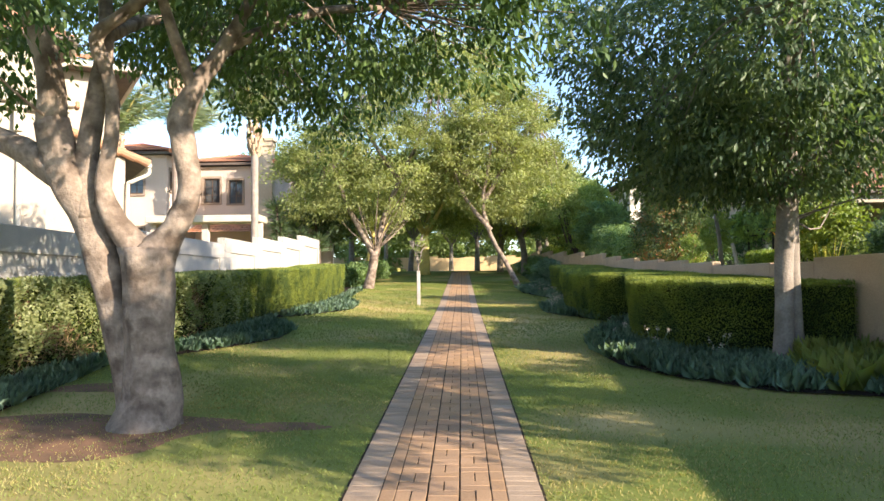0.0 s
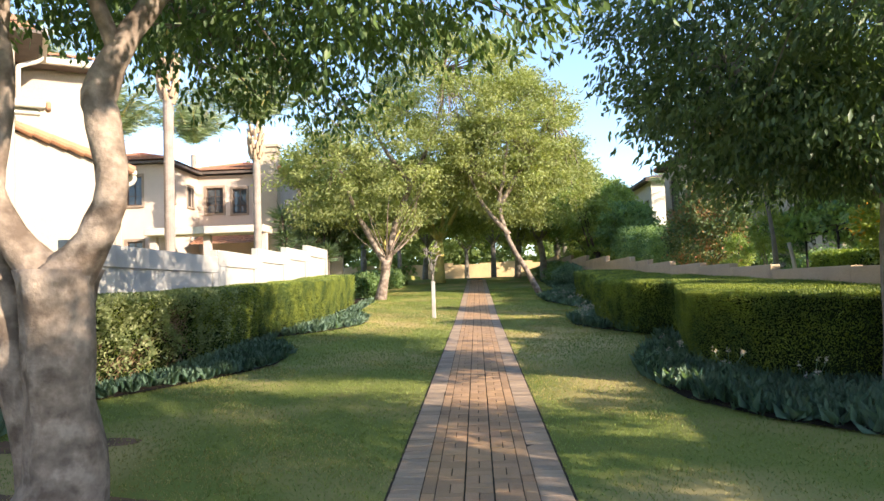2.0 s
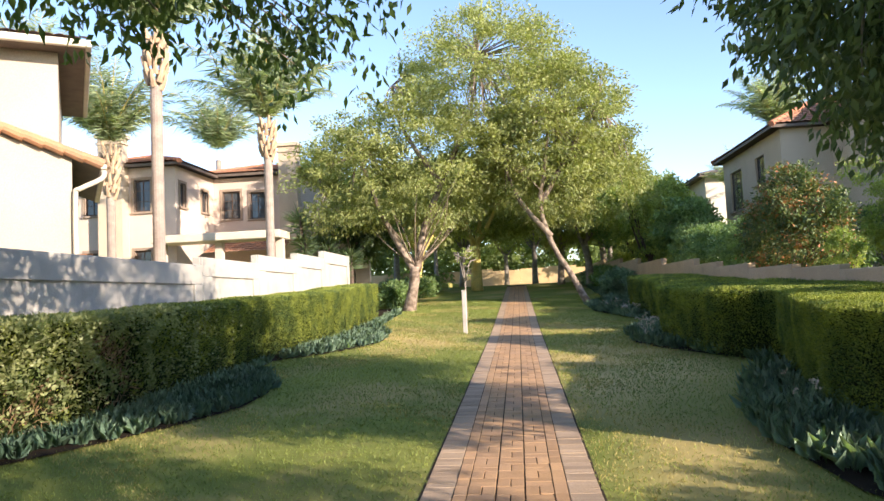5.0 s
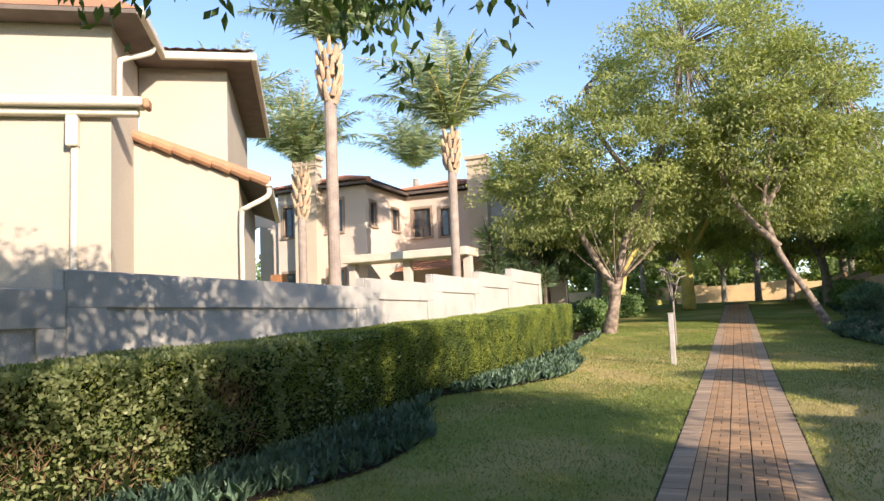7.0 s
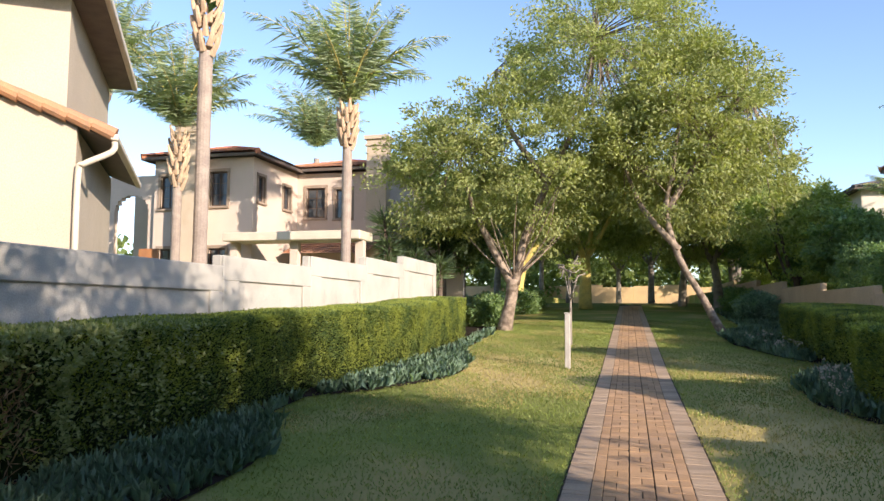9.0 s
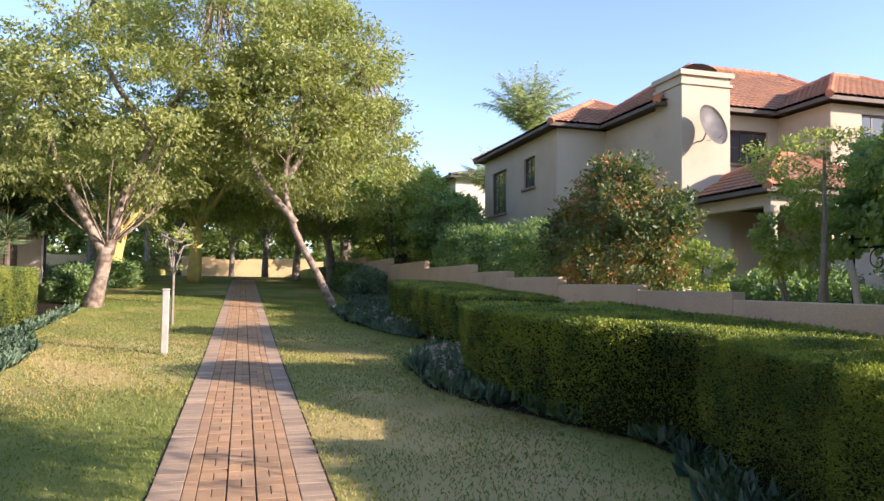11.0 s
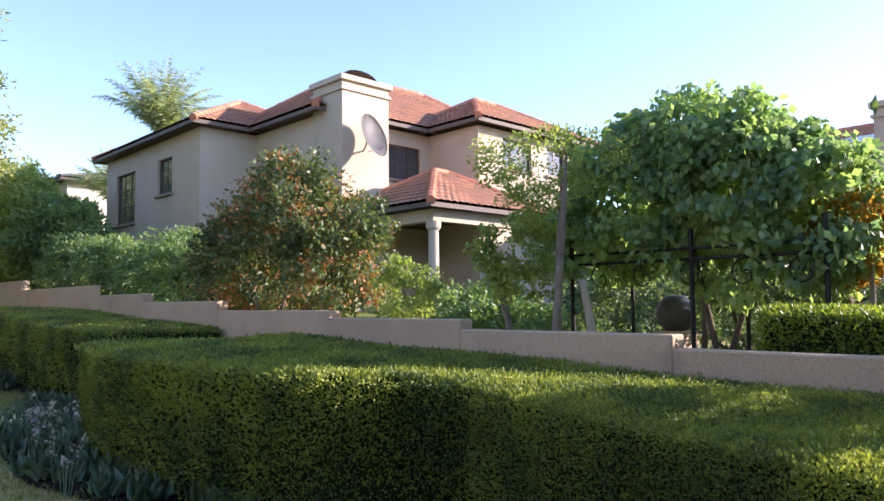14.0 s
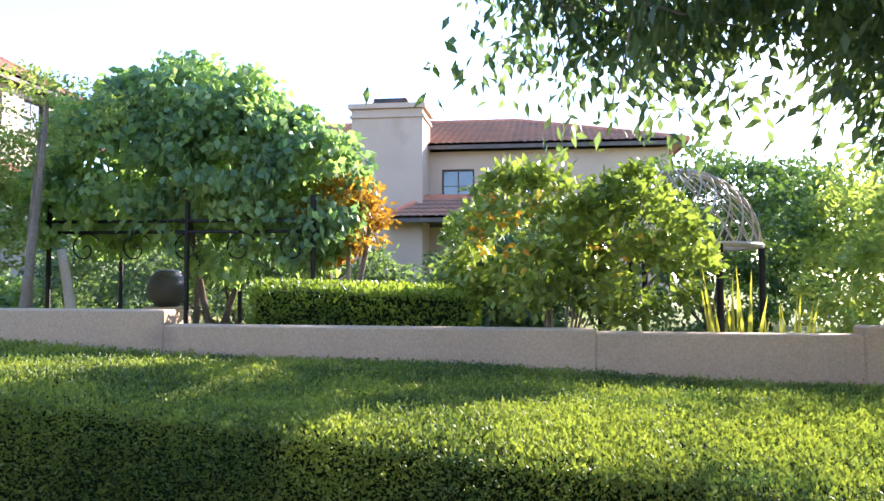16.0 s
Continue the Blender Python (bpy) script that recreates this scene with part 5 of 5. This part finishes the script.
shrub("photinia_bush", 6.75, 26.3, [(7.2, 26.4, 3.3, 1.0, 2.2, 1.1), (7.0, 26.2, 4.1, 0.6, 0.9, 0.7), (7.2, 27.9, 3.1, 0.8, 1.2, 0.9), (7.1, 24.9, 2.9, 0.7, 0.9, 0.8)], 330, 75, 0.2, L_RED, 0.1, "large rounded bush with red-tipped leaves behind the tan wall", 91, 6)
shrub("leafy_screen", 7.0, 33.5, [(7.2, 31, 2.9, 0.7, 2.0, 1.0), (7.2, 34.5, 3.0, 0.7, 2.2, 1.0), (7.2, 37.2, 3.2, 0.7, 1.6, 1.1)], 520, 90, 0.2, L_GARDEN, 0.1, "dark leafy screen growing above the tan wall", 92, 8)
for k, (y, r, zt) in enumerate(((45, 2.2, 4.0), (50, 2.4, 4.4), (56, 2.6, 4.6), (62, 3, 4.8))):
    shrub("garden_bush", 9.0, y, [(9.0, y, 3.4, r * 0.8, r, 1.6)], 240, 70, 0.28, L_GARDEN if k % 2 else L_LIGHT, 0.14, "rounded green bush behind the tan wall", 93 + k, 4)
shrub("feathery_shrub", 6.95, 21.35, [(6.95, 21.35, 2.95, 0.4, 0.42, 0.45), (6.95, 21.2, 2.6, 0.3, 0.4, 0.3)], 70, 45, 0.09, L_LIGHT, 0.07, "light green feathery shrub behind the tan wall", 100, 2, M_BARK_GREY)
shrub("feathery_tree", 6.9, 20.85, [(6.9, 20.75, 3.85, 0.85, 0.9, 0.32), (6.8, 20.9, 3.3, 0.4, 0.5, 0.3)], 90, 45, 0.1, L_LIGHT, 0.055, "small flat-topped feathery tree behind the tan wall", 101, 2, M_BARK_GREY, stem_r=0.05, category="tree")
shrub("leafy_shrub", 6.7, 23.2, [(6.9, 23.2, 2.5, 0.3, 0.5, 0.4)], 50, 45, 0.1, L_LIGHT, 0.07, "low light green shrub behind the tan wall", 102, 4)
stump = thing("bare_trunk", (7.1, 20.45, gz(7.1, 20.4)), "short pale bare trunk behind the tan wall", "tree trunk")
bm = bmesh.new()
tube(bm, [(0, 0, -0.1), (0.03, 0, 0.5), (-0.05, 0.05, 1.05)], [0.07, 0.05, 0.04], 10, 0.15)
part("stem", bm, M_LATTICE, stump, smooth=True)
shrub("vine_arbour", 8.3, 19.7, [(8.3, 20.4, 3.55, 0.9, 0.95, 0.85), (8.3, 19.4, 3.65, 0.9, 0.9, 0.75), (8.2, 18.6, 3.25, 0.7, 0.6, 0.8), (8.2, 21.0, 3.1, 0.8, 0.5, 0.5), (8.3, 19.9, 4.2, 0.7, 0.9, 0.5), (8.1, 19.3, 2.9, 0.5, 1.3, 0.5)], 430, 60, 0.15, L_VINE, 0.105, "large vine with broad hanging leaves over an iron arbour", 103, 3, droop=1.1, width=0.75, stem_r=0.04)
arb = thing("iron_arbour", (8.2, 19.6, gz(8.2, 19.6)), "black wrought-iron arbour carrying the vine", "arbour")
for x in (7.7, 9.0):
    for y in (18.3, 19.6, 21.1):
        bm = bmesh.new()
        tube(bm, [(x - 8.2, y - 19.6, -0.1), (x - 8.2, y - 19.6, 1.6)], [0.025, 0.025], 8)
        part("post", bm, M_IRON, arb)
for x in (7.7, 9.0):
    for z in (1.25, 1.36):
        bm = bmesh.new()
        tube(bm, [(x - 8.2, -1.4, z), (x - 8.2, 1.6, z)], [0.018, 0.018], 6)
        part("rail", bm, M_IRON, arb)
bm = bmesh.new()
for k in range(5):
    c = Vector((-0.5, -1.1 + k * 0.55, 1.08))
    tube(bm, [c + Vector((0, math.cos(t) * 0.02 * t, math.sin(t) * 0.02 * t)) for t in np.arange(0.5, 9, 0.6)], [0.008] * 15, 5)
part("scrollwork", bm, M_IRON, arb, "curled iron scrolls", kind="stuff")
shrub("garden_bush", 10.2, 20.2, [(10.2, 19.2, 2.2, 0.6, 1.6, 0.7), (10.2, 21.6, 2.2, 0.6, 1.4, 0.7)], 200, 60, 0.18, L_DARK, 0.09, "dark shrubs in the shade behind the arbour", 104)
urn = thing("stone_urn", (8.9, 20.45, gz(8.9, 20.45)), "dark glazed round urn on a low plinth beside the arbour", "urn")
bm = bmesh.new()
lathe(bm, [(0.12, 0.42), (0.19, 0.5), (0.235, 0.62), (0.2, 0.76), (0.12, 0.84), (0.09, 0.85)], (0, 0, 0), 20)
part("bowl", bm, M_URN, urn, smooth=True)
bm = bmesh.new()
box(bm, -0.2, 0.2, -0.2, 0.2, 0, 0.42)
part("plinth", bevelled(bm, 0.015), M_WALL_R, urn)
near_y = 17.8
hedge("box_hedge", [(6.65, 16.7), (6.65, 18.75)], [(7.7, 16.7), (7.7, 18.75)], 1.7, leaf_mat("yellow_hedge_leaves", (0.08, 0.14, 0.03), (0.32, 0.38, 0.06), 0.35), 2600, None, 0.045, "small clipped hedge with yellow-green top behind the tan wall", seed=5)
shrub("orange_shrub", 8.3, 18.15, [(8.3, 18.15, 2.95, 0.35, 0.42, 0.4)], 70, 50, 0.11, L_ORANGE, 0.07, "small tree with orange leaves and bare grey stems", 105, 4, M_BARK_GREY, stem_r=0.05)
shrub("flowering_bush", 7.0, 16.0, [(7.0, 16.2, 2.65, 0.5, 0.75, 0.6), (7.0, 15.4, 2.55, 0.5, 0.6, 0.65)], 150, 45, 0.12, leaf_mat("bush_leaves", (0.1, 0.15, 0.04), (0.3, 0.36, 0.09), 0.35, accent=(0.7, 0.3, 0.03), share=0.985), 0.09, "yellow-green bush with orange flowers behind the tan wall", 106, 14, M_BARK_GREY, stem_r=0.015, width=0.6)
for k, (x, y, z, r, rz, lf) in enumerate(((12.5, 13.5, 2.9, 1.9, 1.5, L_BIG), (10.5, 11.5, 2.5, 1.6, 1.3, L_LIGHT), (14.0, 16.5, 2.6, 1.6, 1.1, L_DARK), (15.5, 10.5, 3.0, 2.4, 1.6, L_BIG), (13.5, 23.0, 2.6, 2.0, 1.0, L_DARK), (9.2, 16.6, 2.2, 0.7, 0.5, L_DARK), (9.0, 8.0, 2.4, 1.4, 1.0, L_LIGHT), (17.5, 26.5, 2.6, 1.8, 1.0, L_BIG), (8.5, 28.5, 2.4, 1.0, 0.8, L_BIG), (12.0, 34.0, 2.8, 1.2, 1.6, L_BIG), (11.0, 26.4, 2.0, 1.2, 0.6, L_GARDEN), (9.6, 23.9, 1.8, 0.8, 0.5, L_GARDEN), (13.0, 27.6, 1.9, 0.8, 0.5, L_DARK))):
    shrub("garden_bush", x, y, [(x, y, z, r, r, rz), (x + 0.5 * r, y - 0.4 * r, z + 0.3 * rz, r * 0.6, r * 0.6, rz * 0.7)], int(90 + 60 * r), 62, 0.2, lf, 0.11, "leafy green garden shrub behind the tan wall" if k != 3 else "taller leafy tree behind the garden", 110 + k, 5)

# cane dome
dome = thing("garden_dome", (9.2, 14.6, gz(9.2, 14.6)), "domed lattice garden seat of pale cane on dark posts", "gazebo")
bm = bmesh.new()
R, H = 0.85, 0.85
for k in range(24):
    for sg in (-1, 1):
        pts = []
        for s in range(9):
            t = s / 8 * math.pi / 2
            a = k * math.pi / 12 + sg * s * 0.12
            pts.append((R * math.cos(t) * math.cos(a), R * math.cos(t) * math.sin(a), 1.28 + H * math.sin(t)))
        tube(bm, pts, [0.009] * 9, 4)
part("lattice_roof", bm, M_LATTICE, dome, kind="stuff")
bm = bmesh.new()
tube(bm, [(R * math.cos(t * math.pi / 16), R * math.sin(t * math.pi / 16), 1.27) for t in range(33)], [0.03] * 33, 6)
part("ring_beam", bm, M_LATTICE, dome)
for k in range(6):
    a = k * math.pi / 3 + 0.3
    bm = bmesh.new()
    tube(bm, [(R * math.cos(a), R * math.sin(a), -0.05), (R * math.cos(a), R * math.sin(a), 1.27)], [0.035, 0.035], 8)
    part("post", bm, M_IRON, dome)
yel = leaf_mat("yellow_blades", (0.3, 0.3, 0.05), (0.5, 0.45, 0.1), 0.4)
for x, y in ((6.45, 14.75), (6.45, 14.3), (6.5, 14.6)):
    rng = np.random.default_rng(int(y * 100))
    ag = thing("spiky_plant", (x, y, gz(x, y)), "tall yellow-green blades behind the tan wall", "plant")
    n = 8
    D = rng.normal(size=(n, 3)) * 0.12
    D[:, 2] = 1
    leaves("foliage", np.zeros((n, 3)) + rng.normal(size=(n, 3)) * (0.04, 0.04, 0), D, 0.95, 0.05, yel, ag, kind="stuff", rng=rng, fold=0.1)

# beyond the end of the lawn and all round: low wall, woods, roofs
far_wall = thing("wall_far", (0, 0, 0), "sunlit ochre garden wall at the far end of the lawn", "wall", kind="structure")
bm = bmesh.new()
for k in range(14):
    x = -22 + 3.2 * k
    box(bm, x, x + 3.19, 92, 92.25, 2.0, 4.6 + 0.12 * (k % 3))
part("section", bm, mat("ochre_plaster", (0.6, 0.42, 0.22), (0.5, 0.36, 0.2), 0.8, 0.9, 0.2, 40), far_wall)
for k, (x, y, r) in enumerate(((-6.5, 45, 1.2), (-5.8, 50, 1.3), (5.2, 45, 1.0), (5.4, 50, 1.1), (5.3, 55, 1.2), (-6.2, 56, 1.4), (-9, 47, 1.5), (-5.5, 40.5, 0.8))):
    shrub("border_shrub", x, y, [(x, y, gz(0, y) + 0.5, r * 0.8, r * 1.6, 0.65)], 120, 50, 0.2, L_GARDEN if k % 2 else L_BED, 0.16, "low strappy shrub at the lawn's edge", 130 + k, 3)
rng = np.random.default_rng(99)
for name, ring in (("far_woods", [(a, d) for a in np.arange(0, 2 * math.pi, 0.045) for d in (95, 125)]),):
    bl = []
    for a, d in ring:
        x, y = math.cos(a) * d * 1.0 + rng.normal() * 5, 25 + math.sin(a) * d + rng.normal() * 5
        r = rng.uniform(3.5, 7)
        bl.append((x, y, 2.6 + r * 0.55, r, r, r * 0.75))
    C, D, _ = crown_points(rng, bl, 3200, 42, 1.0, 0.2, 0.4)
    tagged(leaves(name, C, D, 0.9, 0.6, L_FAR, None, rng=rng), "far belt of dark green trees round the estate", "trees", kind="stuff")
rng = np.random.default_rng(98)
bl = [(x, 95 + rng.normal() * 4, 6.5, 5, 4, 5.5) for x in range(-40, 45, 5)]
C, D, _ = crown_points(rng, bl, 900, 70, 0.8, 0.3, 0.7)
tagged(leaves("far_trees", C, D, 0.55, 0.35, L_FAR, None, rng=rng), "row of green trees closing the far end of the lawn", "trees", kind="stuff")


# ---------------------------------------------------------------- brick path: pieces last
def paver_mesh(name, lx, ly, material, h=0.05):
    bm = bmesh.new()
    a, b, c = lx / 2, ly / 2, 0.003
    lo = [bm.verts.new(p) for p in ((-a, -b, -h), (a, -b, -h), (a, b, -h), (-a, b, -h))]
    md = [bm.verts.new(p) for p in ((-a, -b, -c), (a, -b, -c), (a, b, -c), (-a, b, -c))]
    up = [bm.verts.new(p) for p in ((-a + c, -b + c, 0), (a - c, -b + c, 0), (a - c, b - c, 0), (-a + c, b - c, 0))]
    for k in range(4):
        j = (k + 1) % 4
        bm.faces.new((lo[k], lo[j], md[j], md[k]))
        bm.faces.new((md[k], md[j], up[j], up[k]))
    bm.faces.new(up)
    me = bpy.data.meshes.new(name)
    bm.to_mesh(me)
    bm.free()
    me.materials.append(material)
    return me


def brick_path():
    rnd = random.Random(7)
    W = 0.68
    ys = np.arange(-8, 62, 0.5)
    V = [(x, y, gz(0, y) + 0.006) for y in ys for x in (-W - 0.02, W + 0.02)]
    F = [(2 * j, 2 * j + 1, 2 * j + 3, 2 * j + 2) for j in range(len(ys) - 1)]
    root = tagged(raw("pavement", V, F, M_JOINT), "straight brick path with a header-course edge on both sides", kind="structure")
    shapes = {}
    far = {"b": ([], []), "e": ([], [])}
    pieces = []
    P = 0.444
    j0 = 0.009
    for r in range(int(-7 / P), int(60 / P)):
        y0 = r * P
        for side in (-1, 1):
            for k in range(4):
                pieces.append(("e", side * (W - 0.12), y0 + (k + 0.5) * P / 4, 0.236, P / 4 - 0.003))
            for k in range(2):
                pieces.append(("b", side * (W - 0.24 - 0.056), y0 + (k + 0.5) * P / 2, 0.1, P / 2 - 0.003))
        for c in (-1, 0, 1):
            flip = 0
            x = c * 0.222
            ya, yb = y0 + P * 0.25, y0 + P * 0.75
            if c == 0:
                ya, yb = yb, ya
            pieces.append(("b", x - 0.0545, ya, 0.101, P / 2 - 0.003))
            pieces.append(("b", x + 0.0545, ya, 0.101, P / 2 - 0.003))
            pieces.append(("b", x, yb - 0.0555, 0.208, 0.108))
            pieces.append(("b", x, yb + 0.0555, 0.208, 0.108))
    for kind, x, y, lx, ly in pieces:
        z = gz(0, y) + 0.014 + rnd.uniform(-0.003, 0.003) + 0.006 * noise.noise(Vector((x * 2, y * 0.6, 0)))
        slope = math.degrees(math.atan(gzn(y + 0.5) - gzn(y - 0.5)))
        rot = (slope + rnd.gauss(0, 0.5), rnd.gauss(0, 0.6), rnd.gauss(0, 0.5))
        lx2, ly2 = round(lx, 3), round(ly, 3)
        near = 5.6 < y < 11.1
        key = (kind, lx2, ly2)
        if near:
            if key not in shapes:
                shapes[key] = paver_mesh("edge_paver" if kind == "e" else "brick", lx2, ly2, M_EDGE if kind == "e" else M_BRICK)
            ob = new("edge_paver" if kind == "e" else "brick", shapes[key])
            ob.parent = root
            ob.matrix_basis = pose(x, y, z, *rot)
        else:
            m = pose(x, y, z, *rot)
            Vl, Fl = far[kind]
            n = len(Vl)
            a, b, c, h = lx / 2, ly / 2, 0.003, 0.03
            for p in ((-a, -b, -h), (a, -b, -h), (a, b, -h), (-a, b, -h), (-a, -b, -c), (a, -b, -c), (a, b, -c), (-a, b, -c), (-a + c, -b + c, 0), (a - c, -b + c, 0), (a - c, b - c, 0), (-a + c, b - c, 0)):
                Vl.append(m @ Vector(p))
            for k in range(4):
                q = (k + 1) % 4
                Fl += [(n + k, n + q, n + 4 + q, n + 4 + k), (n + 4 + k, n + 4 + q, n + 8 + q, n + 8 + k)]
            Fl.append((n + 8, n + 9, n + 10, n + 11))
    raw("pavers", *far["b"], M_BRICK_I, root, kind="stuff")
    raw("edge_pavers", *far["e"], M_EDGE_I, root, kind="stuff")


def lawn_blades():
    rng = np.random.default_rng(9)
    for name, material, dry, label, seed in (("lawn_grass", L_GRASS, 0, "short green lawn grass", 1), ("lawn_grass", L_DRY, 1, "dry straw-coloured patches of lawn grass", 2)):
        C = []
        for y0 in np.arange(1.5, 45, 0.5):
            dens = 1700 / (1 + ((y0 - 1.5) / 5) ** 1.3) * (0.75 if dry else 1.0)
            if y0 > 12:
                dens = max(dens, 380 * (0.8 if dry else 1))
            lo, hi = path_y(BED_L, y0), path_y(BED_R, y0)
            n = int(dens * 0.5 * (hi - lo))
            x, y = rng.uniform(lo, hi, n), rng.uniform(y0, y0 + 0.5, n)
            keep = np.abs(x) > 0.69
            x, y = x[keep], y[keep]
            w = np.sin(x * 1.3 + 1.7 * np.sin(y * 0.45)) + np.sin(y * 0.9 + 1.1 * np.sin(x * 0.8)) + 0.8 * np.sin(3.1 * x + 2.3 * y)
            bare = (np.hypot((x + 3.6) / 1.7, (y - 8.6) / 1.1) < 1) | (np.hypot((x + 4.4) / 0.9, (y - 11.2) / 0.5) < 1) | (np.hypot((x + 1.7) / 0.55, (y - 8.9) / 0.22) < 1) | (np.hypot((x + 4.9) / 1.0, (y - 7.6) / 0.7) < 1)
            w = w + 2.2 * np.array([dryness(a, b) for a, b in zip(x, y)]) - 0.8 + np.where(y < 9, 0.5, 0)
            keep = ((w > 0.1) if dry else (w < 1.5 + 0.5 * rng.normal(size=len(w)))) & ~(bare & (rng.random(len(x)) < 0.6))
            C.append(np.stack([x[keep], y[keep], gzn(y[keep])], 1))
        C = np.concatenate(C)
        D = rng.normal(size=C.shape) * 0.55
        D[:, 2] = 0.8
        far = np.clip(C[:, 1] / 12, 0.8, 2.2)
        tagged(leaves(name, C, D, 0.035 * far ** 0.5, 0.006 * far, material, None, rng=rng, fold=0.6), label, "lawn", kind="stuff")


lawn_blades()
brick_path()
